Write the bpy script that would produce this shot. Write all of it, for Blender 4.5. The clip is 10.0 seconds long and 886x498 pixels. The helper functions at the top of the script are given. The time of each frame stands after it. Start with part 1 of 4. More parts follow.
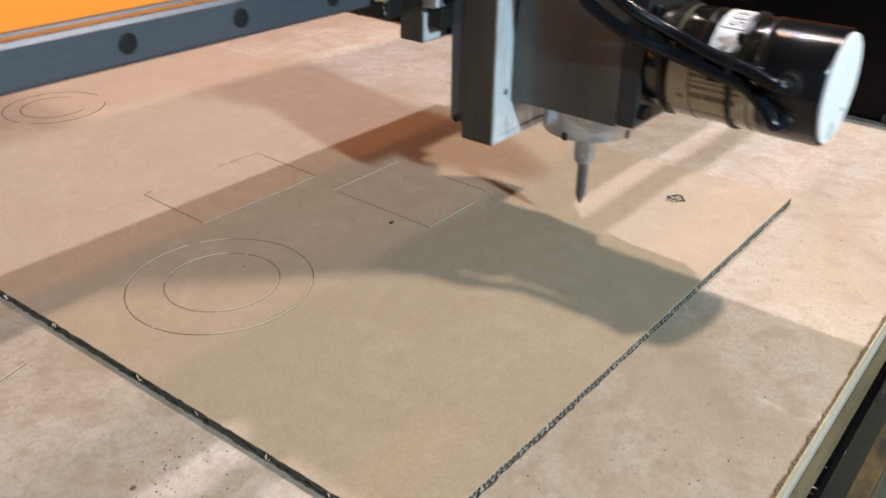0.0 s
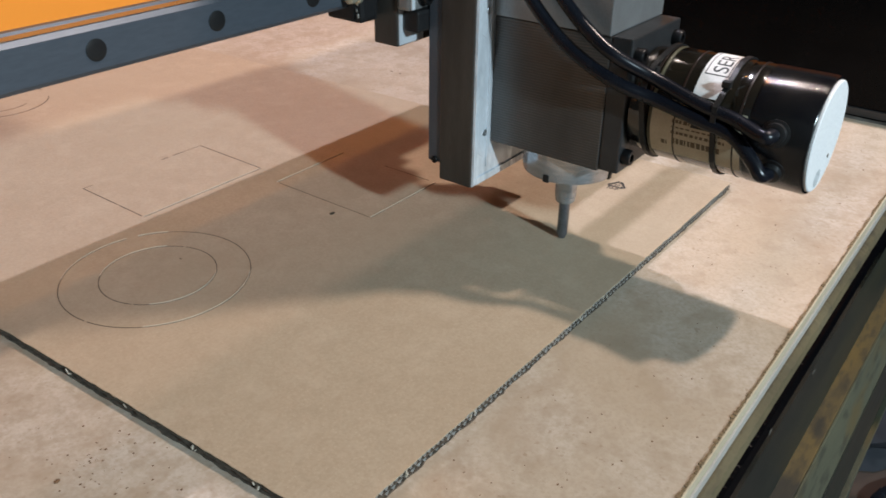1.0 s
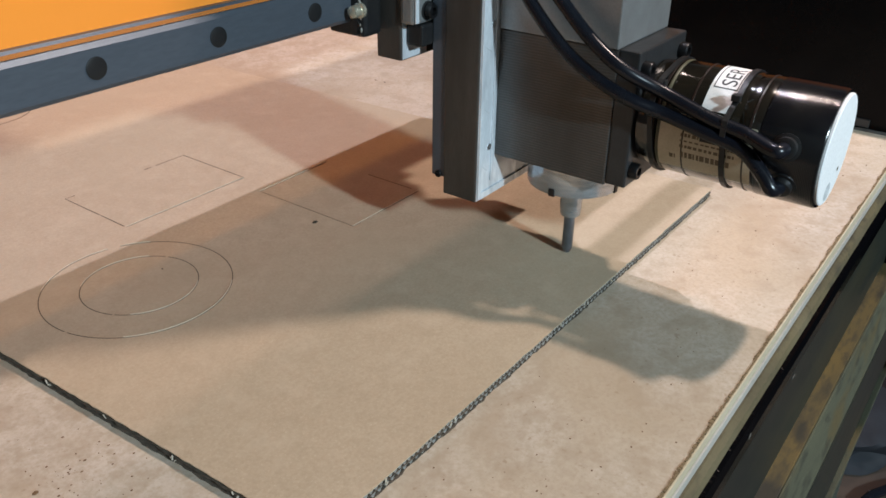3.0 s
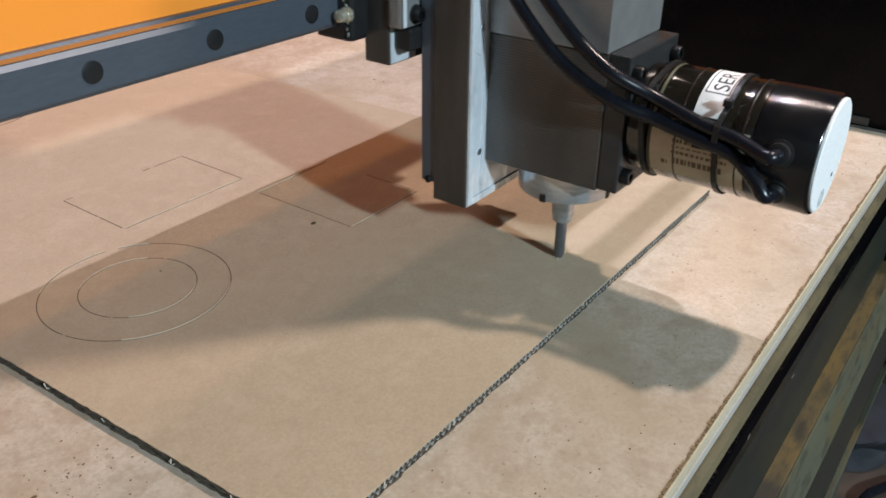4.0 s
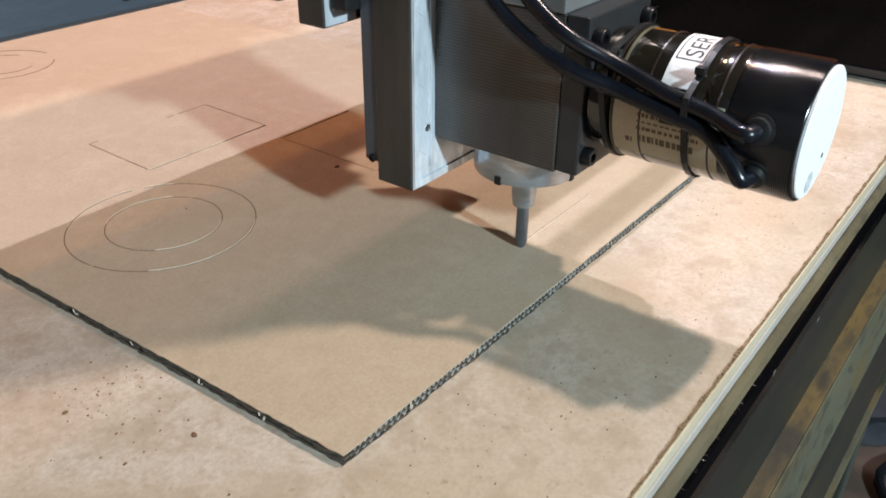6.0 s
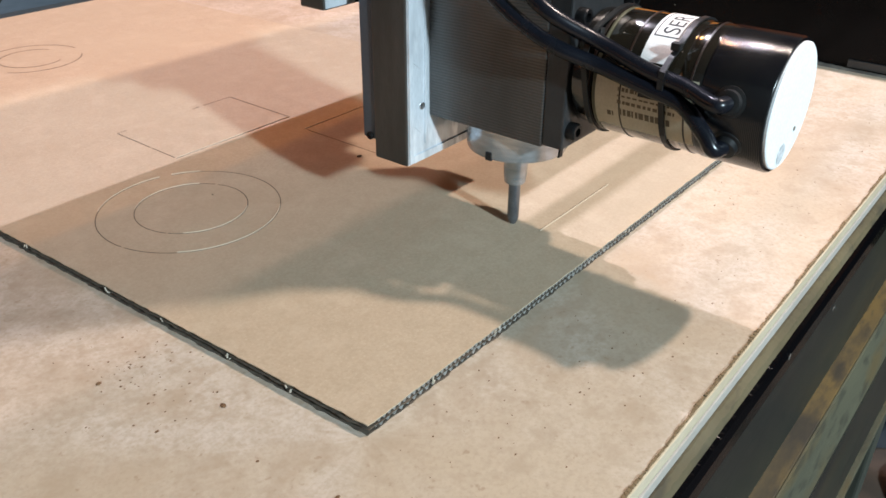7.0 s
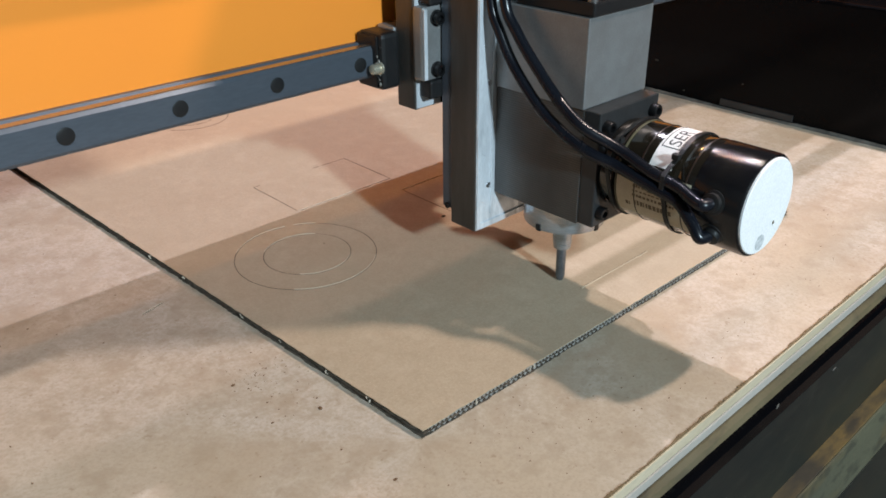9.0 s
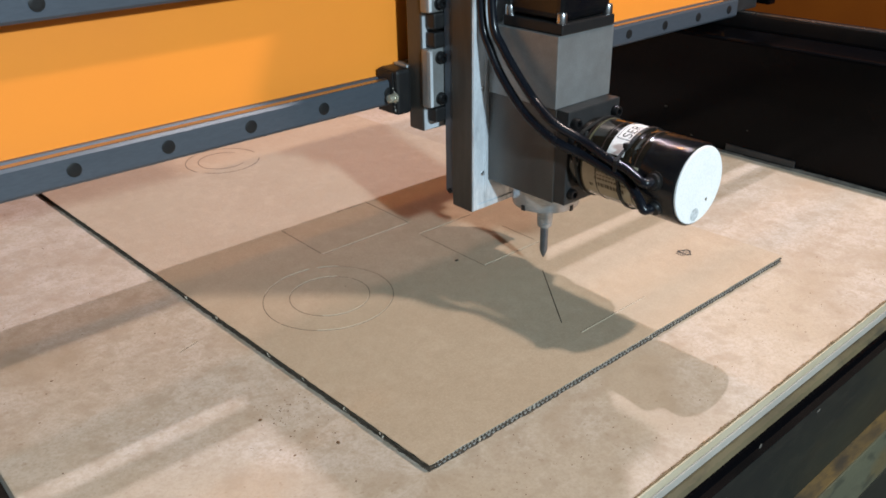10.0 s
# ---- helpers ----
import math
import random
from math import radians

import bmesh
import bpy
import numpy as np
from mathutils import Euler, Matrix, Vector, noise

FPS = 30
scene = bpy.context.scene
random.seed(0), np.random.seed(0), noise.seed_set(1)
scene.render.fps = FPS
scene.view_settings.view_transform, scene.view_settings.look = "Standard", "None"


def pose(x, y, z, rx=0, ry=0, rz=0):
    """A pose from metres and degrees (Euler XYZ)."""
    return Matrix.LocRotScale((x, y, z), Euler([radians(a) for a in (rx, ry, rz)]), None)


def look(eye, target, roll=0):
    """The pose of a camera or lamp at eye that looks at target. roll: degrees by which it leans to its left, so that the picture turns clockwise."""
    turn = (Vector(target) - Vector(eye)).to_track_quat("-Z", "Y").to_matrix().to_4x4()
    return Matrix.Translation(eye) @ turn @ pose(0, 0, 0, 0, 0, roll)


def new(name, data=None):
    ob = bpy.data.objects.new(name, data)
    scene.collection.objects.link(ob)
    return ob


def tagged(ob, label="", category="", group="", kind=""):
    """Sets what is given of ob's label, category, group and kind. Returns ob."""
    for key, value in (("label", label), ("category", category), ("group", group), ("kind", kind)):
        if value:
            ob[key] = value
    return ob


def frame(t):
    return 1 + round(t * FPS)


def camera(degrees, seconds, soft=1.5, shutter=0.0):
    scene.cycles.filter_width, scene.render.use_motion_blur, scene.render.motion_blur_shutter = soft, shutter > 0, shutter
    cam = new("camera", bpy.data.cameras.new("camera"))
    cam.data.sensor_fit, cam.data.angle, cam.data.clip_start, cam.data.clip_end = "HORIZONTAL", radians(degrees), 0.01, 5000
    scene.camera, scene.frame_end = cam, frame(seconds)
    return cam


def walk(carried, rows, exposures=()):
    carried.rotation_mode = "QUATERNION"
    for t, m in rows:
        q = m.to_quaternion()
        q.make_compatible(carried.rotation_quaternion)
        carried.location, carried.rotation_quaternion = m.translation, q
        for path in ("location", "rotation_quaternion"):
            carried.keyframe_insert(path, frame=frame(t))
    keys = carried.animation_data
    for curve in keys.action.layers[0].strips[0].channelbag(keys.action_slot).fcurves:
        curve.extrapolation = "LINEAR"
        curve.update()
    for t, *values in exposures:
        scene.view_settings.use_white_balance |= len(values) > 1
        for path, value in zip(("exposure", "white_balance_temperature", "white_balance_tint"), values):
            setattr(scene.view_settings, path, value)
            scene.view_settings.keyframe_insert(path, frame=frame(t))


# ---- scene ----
cam = camera(56.2, 10.0, soft=1.6, shutter=0.4)
PATH = [
    (0, (-0.163, -0.141, 0.248), (1.204, 0.953, -0.72), 0.8),
    (0.5, (-0.158, -0.151, 0.251), (1.217, 0.933, -0.717), 0.7),
    (1, (-0.152, -0.16, 0.247), (1.246, 0.882, -0.734), 0.9),
    (1.5, (-0.148, -0.164, 0.245), (1.26, 0.86, -0.74), 1.0),
    (2, (-0.148, -0.164, 0.246), (1.26, 0.861, -0.736), 1.0),
    (2.5, (-0.149, -0.165, 0.25), (1.263, 0.864, -0.723), 0.9),
    (2.7, (-0.15, -0.165, 0.248), (1.267, 0.865, -0.718), 0.9),
    (3.8, (-0.149, -0.165, 0.249), (1.269, 0.863, -0.717), 0.6),
    (4, (-0.148, -0.165, 0.25), (1.266, 0.863, -0.721), 0.6),
    (4.5, (-0.148, -0.164, 0.25), (1.269, 0.863, -0.719), 0.7),
    (5, (-0.15, -0.163, 0.249), (1.265, 0.869, -0.717), 0.7),
    (5.5, (-0.154, -0.164, 0.24), (1.242, 0.874, -0.747), 0.6),
    (6, (-0.161, -0.168, 0.228), (1.217, 0.876, -0.778), 0.6),
    (6.2, (-0.163, -0.17, 0.224), (1.209, 0.878, -0.785), 0.5),
    (7.3, (-0.177, -0.178, 0.223), (1.182, 0.916, -0.756), 0.6),
    (7.5, (-0.179, -0.184, 0.229), (1.178, 0.924, -0.736), 0.8),
    (8, (-0.197, -0.214, 0.251), (1.128, 0.949, -0.694), 1.0),
    (8.5, (-0.213, -0.241, 0.273), (1.049, 0.995, -0.665), 0.4),
    (9, (-0.224, -0.256, 0.29), (0.986, 1.036, -0.64), -0.5),
    (9.5, (-0.231, -0.27, 0.31), (0.962, 1.048, -0.605), -0.7),
    (10, (-0.239, -0.29, 0.329), (0.938, 1.063, -0.556), -1.0),
]
EXPOSURES = [(0, 0.03), (0.3, -0.16), (1, -0.22), (1.5, -0.15), (2.5, -0.12), (4, -0.10), (4.5, 0.03), (5, 0.04), (5.5, 0.08), (6.2, 0.26), (7.5, 0.29), (8, 0.05), (8.5, -0.04), (10, -0.08)]
walk(cam, [(t, look(e, g, r)) for t, e, g, r in PATH], EXPOSURES)

# ---- light: workshop ceiling lamps out of view, plus an orange one for bounce ----
world = bpy.data.worlds.new("workshop_air")
scene.world = world
world.use_nodes = True
world.node_tree.nodes["Background"].inputs[0].default_value = (0.9, 0.95, 1.0, 1)
world.node_tree.nodes["Background"].inputs[1].default_value = 0.012


def unseen_lamp(x, y, z, watts, size, colour, target):
    data = bpy.data.lights.new("unseen_lamp", "AREA")
    data.shape, data.size, data.energy, data.color = "DISK", size, watts, colour
    ob = new("unseen_lamp", data)
    ob.matrix_world = look((x, y, z), target)
    return ob


unseen_lamp(0.83, 0.66, 1.80, 24.5, 0.032, (0.89, 0.85, 1.0), (0.2, 0.1, 0))
unseen_lamp(0.76, -0.415, 1.50, 19.5, 0.08, (1.0, 0.82, 0.73), (0.2, 0.1, 0))
# Added orange lamp, standing in for light bounced off the orange enamel.
unseen_lamp(0.87, 1.06, 1.80, 7.5, 0.09, (1.0, 0.45, 0.13), (0.2, 0.1, 0))
unseen_lamp(0.87, 2.50, 1.80, 19, 0.12, (1.0, 0.69, 0.60), (0.2, 0.1, 0))
unseen_lamp(-1.10, -5.00, 2.40, 400, 0.30, (0.69, 0.89, 1.0), (0.2, 0.1, 0))


# ---- materials ----
def material(name, colour, rough=0.5, metal=0.0, dark=None, scale=40.0, amount=0.5, bump=0.0, bump_scale=400.0,
             fine=None, fine_scale=900.0, fine_amount=0.3, coat=0.0, stretch=(1, 1, 1), spec=0.5, tint=None, tint_scale=7.0, fleck=None, fleck_scale=1500.0, stains=()):
    m = bpy.data.materials.new(name)
    m.use_nodes = True
    t = m.node_tree
    b = t.nodes["Principled BSDF"]
    b.inputs["Metallic"].default_value = metal
    b.inputs["Coat Weight"].default_value = coat
    b.inputs["Specular IOR Level"].default_value = spec
    co = t.nodes.new("ShaderNodeTexCoord")
    mp = t.nodes.new("ShaderNodeMapping")
    mp.inputs["Scale"].default_value = stretch
    t.links.new(co.outputs["Object"], mp.inputs["Vector"])

    def noise_node(s, detail):
        n = t.nodes.new("ShaderNodeTexNoise")
        n.inputs["Scale"].default_value = s
        n.inputs["Detail"].default_value = detail
        t.links.new(mp.outputs["Vector"], n.inputs["Vector"])
        return n

    def mixed(fac, a, bcol, gain):
        r = t.nodes.new("ShaderNodeMapRange")
        r.inputs["From Min"].default_value, r.inputs["From Max"].default_value = 0.35, 0.68
        r.inputs["To Max"].default_value = gain
        t.links.new(fac, r.inputs["Value"])
        x = t.nodes.new("ShaderNodeMix")
        x.data_type = "RGBA"
        t.links.new(r.outputs["Result"], x.inputs["Factor"])
        if isinstance(a, tuple):
            x.inputs["A"].default_value = (*a, 1)
        else:
            t.links.new(a, x.inputs["A"])
        x.inputs["B"].default_value = (*bcol, 1)
        return x.outputs["Result"]

    big = noise_node(scale, 6)
    out = mixed(big.outputs["Fac"], colour, dark or tuple(c * 0.7 for c in colour), amount)
    small = noise_node(fine_scale, 3)
    out = mixed(small.outputs["Fac"], out, fine or tuple(c * 0.6 for c in colour), fine_amount)
    if tint:
        out = mixed(noise_node(tint_scale, 4).outputs["Fac"], out, tint, 0.6)
    if fleck:
        fl = noise_node(fleck_scale, 2)
        r = t.nodes.new("ShaderNodeMapRange")
        r.inputs["From Min"].default_value, r.inputs["From Max"].default_value = 0.60, 0.75
        r.inputs["To Max"].default_value = 0.28
        t.links.new(fl.outputs["Fac"], r.inputs["Value"])
        x = t.nodes.new("ShaderNodeMix")
        x.data_type = "RGBA"
        t.links.new(r.outputs["Result"], x.inputs["Factor"])
        t.links.new(out, x.inputs["A"])
        x.inputs["B"].default_value = (*fleck, 1)
        out = x.outputs["Result"]
    for s_scale, s_colour, s_gain, lo, hi in stains:
        n = noise_node(s_scale, 5)
        r = t.nodes.new("ShaderNodeMapRange")
        r.inputs["From Min"].default_value, r.inputs["From Max"].default_value = lo, hi
        r.inputs["To Max"].default_value = s_gain
        t.links.new(n.outputs["Fac"], r.inputs["Value"])
        x = t.nodes.new("ShaderNodeMix")
        x.data_type = "RGBA"
        t.links.new(r.outputs["Result"], x.inputs["Factor"])
        t.links.new(out, x.inputs["A"])
        x.inputs["B"].default_value = (*s_colour, 1)
        out = x.outputs["Result"]
    t.links.new(out, b.inputs["Base Color"])
    rr = t.nodes.new("ShaderNodeMapRange")
    rr.inputs["To Min"].default_value, rr.inputs["To Max"].default_value = max(rough - 0.1, 0.03), min(rough + 0.12, 1)
    t.links.new(big.outputs["Fac"], rr.inputs["Value"])
    t.links.new(rr.outputs["Result"], b.inputs["Roughness"])
    if bump:
        n = noise_node(bump_scale, 4)
        bn = t.nodes.new("ShaderNodeBump")
        bn.inputs["Strength"].default_value, bn.inputs["Distance"].default_value = bump, 0.0006
        t.links.new(n.outputs["Fac"], bn.inputs["Height"])
        t.links.new(bn.outputs["Normal"], b.inputs["Normal"])
    return m


CARD = material("kraft_cardboard", (0.47, 0.375, 0.268), 0.75, dark=(0.42, 0.322, 0.222), scale=16, amount=0.6, bump=0.15,
                bump_scale=420, fine=(0.40, 0.305, 0.205), fine_scale=520, fine_amount=0.5,
                stains=((130, (0.36, 0.28, 0.19), 0.3, 0.48, 0.68), (700, (0.36, 0.275, 0.185), 0.4, 0.48, 0.70), (1000, (0.60, 0.50, 0.38), 0.4, 0.58, 0.72), (60, (0.52, 0.42, 0.31), 0.4, 0.52, 0.7), (420, (0.36, 0.275, 0.19), 0.3, 0.44, 0.72), (6, (0.43, 0.345, 0.24), 0.5, 0.45, 0.65)))
# Liner paper painted dark brown for the shade inside the cut edge's gaps.
CARD_SHADE = material("shaded_cardboard_edge", (0.12, 0.095, 0.07), 0.9, scale=300, dark=(0.035, 0.025, 0.018), amount=0.8, bump=0.5)
MDF = material("fibreboard", (0.545, 0.48, 0.408), 0.72, dark=(0.44, 0.36, 0.272), scale=30, amount=0.7, bump=0.2, bump_scale=420,
               fine=(0.41, 0.33, 0.25), fine_scale=420, fine_amount=0.55,
               stains=((190, (0.38, 0.30, 0.215), 0.6, 0.48, 0.68), (75, (0.60, 0.53, 0.44), 0.45, 0.5, 0.68), (9, (0.36, 0.272, 0.18), 0.8, 0.49, 0.66), (32, (0.40, 0.31, 0.22), 0.55, 0.5, 0.66),
                       (5, (0.55, 0.46, 0.345), 0.5, 0.45, 0.65), (480, (0.36, 0.275, 0.195), 0.42, 0.42, 0.72), (900, (0.28, 0.20, 0.13), 0.25, 0.57, 0.74), (48, (0.36, 0.275, 0.19), 0.45, 0.52, 0.64), (240, (0.27, 0.18, 0.11), 0.45, 0.66, 0.74)))
BOARD_EDGE = material("board_edge", (0.56, 0.48, 0.35), 0.7, dark=(0.38, 0.30, 0.19), scale=30, amount=0.6, bump=0.4, stretch=(0.3, 1, 1))
BOARD_EDGE_LOW = material("lower_board_edge", (0.42, 0.39, 0.35), 0.75, dark=(0.29, 0.265, 0.23), scale=40, amount=0.7, bump=0.3, stretch=(0.3, 1, 1))
FUZZ = material("edge_fibres", (0.23, 0.16, 0.085), 0.9, scale=200)
# Lamp-lit front tone of the plates; dark streaks include painted cable shadows.
ALU = material("lit_milled_aluminium", (0.82, 0.86, 0.91), 0.32, 0.35, dark=(0.52, 0.55, 0.59), scale=70, amount=0.9, bump=0.45, bump_scale=110,
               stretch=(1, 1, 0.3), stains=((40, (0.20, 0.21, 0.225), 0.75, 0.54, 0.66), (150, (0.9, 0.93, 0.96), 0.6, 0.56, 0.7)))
# Same aluminium, darkened for faces turned away from the front lamp.
ALU_SIDE = material("shade_toned_aluminium", (0.105, 0.10, 0.092), 0.42, 0.6, dark=(0.036, 0.031, 0.027), scale=38, amount=0.85, bump=0.25,
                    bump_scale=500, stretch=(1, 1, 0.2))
STEEL = material("ground_steel", (0.34, 0.35, 0.355), 0.42, 0.6, dark=(0.21, 0.205, 0.195), scale=50, amount=0.6, bump=0.1)
NOSE = material("turned_steel", (0.54, 0.57, 0.61), 0.22, 0.75, dark=(0.26, 0.29, 0.33), scale=80, amount=0.5, stretch=(1, 1, 6))
BIT = material("carbide", (0.22, 0.245, 0.29), 0.15, 0.85, dark=(0.12, 0.13, 0.15), scale=160, amount=0.6)
RAIL = material("rail_steel", (0.115, 0.135, 0.165), 0.42, 0.55, dark=(0.08, 0.095, 0.12), scale=30, amount=0.5, stretch=(0.2, 1, 1))
RAIL_TOP = material("rail_polished_edge", (0.48, 0.45, 0.42), 0.26, 0.9, dark=(0.16, 0.13, 0.11), scale=40, amount=0.6, stretch=(0.15, 1, 1))
BLACK = material("black_plastic", (0.012, 0.012, 0.013), 0.42, dark=(0.018, 0.017, 0.016), scale=90, amount=0.6, bump=0.2, spec=0.35)
MOTOR = material("black_gloss_enamel", (0.004, 0.004, 0.006), 0.15, dark=(0.012, 0.011, 0.009), scale=55, amount=0.7, spec=0.55)
MOTOR_CAN = material("smoked_varnish", (0.014, 0.011, 0.007), 0.12, 0.0, dark=(0.006, 0.005, 0.005), scale=60, amount=0.8, coat=0.6, spec=0.6)
CABLE = material("cable_jacket", (0.006, 0.007, 0.011), 0.24, dark=(0.011, 0.012, 0.016), scale=80, amount=0.5, spec=0.35)
WHITE = material("white_cap", (0.91, 0.91, 0.91), 0.5, dark=(0.83, 0.84, 0.85), scale=60, amount=0.5)
SCUFF = material("grey_scuff", (0.42, 0.44, 0.45), 0.6, dark=(0.75, 0.78, 0.8), scale=400, amount=0.9)
PAPER = material("white_label", (0.84, 0.82, 0.80), 0.75, dark=(0.7, 0.67, 0.64), scale=70, amount=0.5)
CREAM = material("yellowed_label", (0.55, 0.49, 0.36), 0.45, dark=(0.42, 0.36, 0.24), scale=90, amount=0.6)
BAND = material("worn_band", (0.035, 0.017, 0.012), 0.35, 0.1, dark=(0.012, 0.011, 0.009), scale=70, amount=0.8)
INK = material("ink", (0.02, 0.02, 0.02), 0.6)
MOTOR_PLATE = material("dark_steel_plate", (0.055, 0.057, 0.06), 0.38, 0.5, dark=(0.03, 0.03, 0.03), scale=40, amount=0.7, bump=0.15)
FAINT_INK = material("faint_ink", (0.14, 0.105, 0.065), 0.6)
ORANGE = material("orange_enamel", (0.89, 0.285, 0.036), 0.38, dark=(0.83, 0.25, 0.03), scale=9, amount=0.5, fine_amount=0.08,
                  fine=(0.75, 0.25, 0.03), bump=0.08, bump_scale=500)
FRAME = material("black_machine_enamel", (0.0018, 0.0019, 0.0026), 0.16, dark=(0.0035, 0.0033, 0.0036), scale=18, amount=0.6, bump=0.04, spec=0.09)
LEDGE = material("olive_ledge", (0.11, 0.088, 0.044), 0.7, dark=(0.045, 0.037, 0.02), scale=60, amount=0.9, bump=0.5, bump_scale=200, stretch=(0.4, 1, 1),
                 stains=((110, (0.035, 0.03, 0.018), 0.8, 0.54, 0.68), (30, (0.19, 0.16, 0.09), 0.5, 0.5, 0.66)))
OLIVE = material("olive_primer", (0.095, 0.085, 0.045), 0.5, dark=(0.045, 0.045, 0.032), scale=30, amount=0.8, bump=0.3, stretch=(0.25, 1, 1))
GREASE = material("old_grease", (0.30, 0.29, 0.26), 0.35, dark=(0.07, 0.06, 0.05), scale=300, amount=0.8, bump=0.5)
NIPPLE = material("nipple_brass", (0.62, 0.58, 0.46), 0.25, 0.6, dark=(0.35, 0.32, 0.25), scale=200, amount=0.6)
GREEN = material("grey_green_enamel", (0.065, 0.072, 0.055), 0.5, dark=(0.035, 0.04, 0.032), scale=14, amount=0.8, bump=0.2)
BOLT = material("oxide_bolt", (0.03, 0.03, 0.032), 0.35, 0.8)
ZINC = material("zinc_bolt", (0.65, 0.66, 0.68), 0.28, 1.0)
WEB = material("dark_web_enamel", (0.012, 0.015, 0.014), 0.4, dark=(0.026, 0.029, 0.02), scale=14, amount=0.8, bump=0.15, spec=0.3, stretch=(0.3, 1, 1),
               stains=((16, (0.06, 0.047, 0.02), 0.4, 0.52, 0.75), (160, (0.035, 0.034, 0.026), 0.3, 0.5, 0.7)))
OCHRE = material("ochre_dust", (0.125, 0.085, 0.026), 0.6, dark=(0.04, 0.037, 0.023), scale=30, amount=0.9, bump=0.25, stretch=(0.3, 1, 1),
                 stains=((70, (0.018, 0.018, 0.014), 0.9, 0.50, 0.64), (220, (0.035, 0.03, 0.018), 0.7, 0.5, 0.66)))
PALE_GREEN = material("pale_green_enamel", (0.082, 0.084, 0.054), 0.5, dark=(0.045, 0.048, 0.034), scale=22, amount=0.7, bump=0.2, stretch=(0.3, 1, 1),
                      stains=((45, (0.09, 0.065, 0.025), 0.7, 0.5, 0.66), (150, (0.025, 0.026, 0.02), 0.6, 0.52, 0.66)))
SEAM = material("dirty_filler", (0.15, 0.135, 0.115), 0.85, dark=(0.035, 0.03, 0.027), scale=60, amount=0.9, bump=0.6)
# Orange enamel with the shade beyond the beam put into its colour.
ORANGE_SHADE = material("shaded_orange_enamel", (0.30, 0.075, 0.008), 0.3, dark=(0.18, 0.04, 0.006), scale=6, amount=0.7)
RAG = material("dark_blue_plastic", (0.014, 0.016, 0.022), 0.75, dark=(0.008, 0.009, 0.012), scale=20, amount=0.6)
FLOOR = material("workshop_floor", (0.10, 0.068, 0.048), 0.85, dark=(0.05, 0.035, 0.027), scale=9, amount=0.8, bump=0.4, bump_scale=60)
WALL = material("workshop_wall", (0.12, 0.115, 0.11), 0.85, dark=(0.08, 0.078, 0.075), scale=3, amount=0.6)
CUT_DARK = material("cut_shadow_line", (0.06, 0.042, 0.026), 0.9)
FLUTE = material("flute_paper", (0.58, 0.56, 0.53), 0.9, scale=500, dark=(0.30, 0.28, 0.25), amount=0.8)
FRAY = material("frayed_paper_bits", (0.52, 0.46, 0.37), 0.9)
# Lip paper made pale to hold the front lamp's gleam.
CUT_PALE = material("lit_paper_lip", (0.66, 0.55, 0.41), 0.7)
DUST = material("chip", (0.16, 0.085, 0.04), 0.9, scale=500)


def turned(m, scale, strength):
    """Fine turning rings round the motor's axis."""
    t = m.node_tree
    co = t.nodes.new("ShaderNodeTexCoord")
    w = t.nodes.new("ShaderNodeTexWave")
    w.bands_direction = "Y"
    w.inputs["Scale"].default_value = scale
    w.inputs["Distortion"].default_value = 0.4
    t.links.new(co.outputs["Object"], w.inputs["Vector"])
    bn = t.nodes.new("ShaderNodeBump")
    bn.inputs["Strength"].default_value, bn.inputs["Distance"].default_value = strength, 0.00012
    t.links.new(w.outputs["Fac"], bn.inputs["Height"])
    t.links.new(bn.outputs["Normal"], t.nodes["Principled BSDF"].inputs["Normal"])


def ribbed(m, scale):
    """Fine horizontal mill lines on a block's sides."""
    t = m.node_tree
    b = t.nodes["Principled BSDF"]
    co = t.nodes.new("ShaderNodeTexCoord")
    w = t.nodes.new("ShaderNodeTexWave")
    w.bands_direction = "Z"
    w.inputs["Scale"].default_value = scale
    w.inputs["Distortion"].default_value = 0.6
    t.links.new(co.outputs["Object"], w.inputs["Vector"])
    bn = t.nodes.new("ShaderNodeBump")
    bn.inputs["Strength"].default_value, bn.inputs["Distance"].default_value = 0.45, 0.0004
    t.links.new(w.outputs["Fac"], bn.inputs["Height"])
    t.links.new(bn.outputs["Normal"], b.inputs["Normal"])
    old = b.inputs["Base Color"].links[0].from_socket
    x = t.nodes.new("ShaderNodeMix")
    x.data_type = "RGBA"
    x.inputs["B"].default_value = (0.05, 0.05, 0.05, 1)
    g = t.nodes.new("ShaderNodeMath")
    g.operation = "MULTIPLY"
    g.inputs[1].default_value = 0.4
    t.links.new(w.outputs["Fac"], g.inputs[0])
    t.links.new(g.outputs[0], x.inputs["Factor"])
    t.links.new(old, x.inputs["A"])
    t.links.new(x.outputs["Result"], b.inputs["Base Color"])
    return m


MILLED = ribbed(material("milled_block", (0.16, 0.158, 0.154), 0.38, 0.65, dark=(0.085, 0.078, 0.072), scale=28, amount=0.8, stretch=(1, 1, 0.5)), 215)

turned(MOTOR, 420, 0.5)


# ---- mesh helpers ----
def part(name, bm, mat, parent=None, label="", smooth=False):
    me = bpy.data.meshes.new(name)
    bm.normal_update()
    bm.to_mesh(me)
    bm.free()
    me.materials.append(mat)
    if smooth:
        for p in me.polygons:
            p.use_smooth = True
        me.set_sharp_from_angle(angle=radians(38))
    ob = new(name, me)
    if parent:
        ob.parent = parent
    if label:
        tagged(ob, label)
    return ob


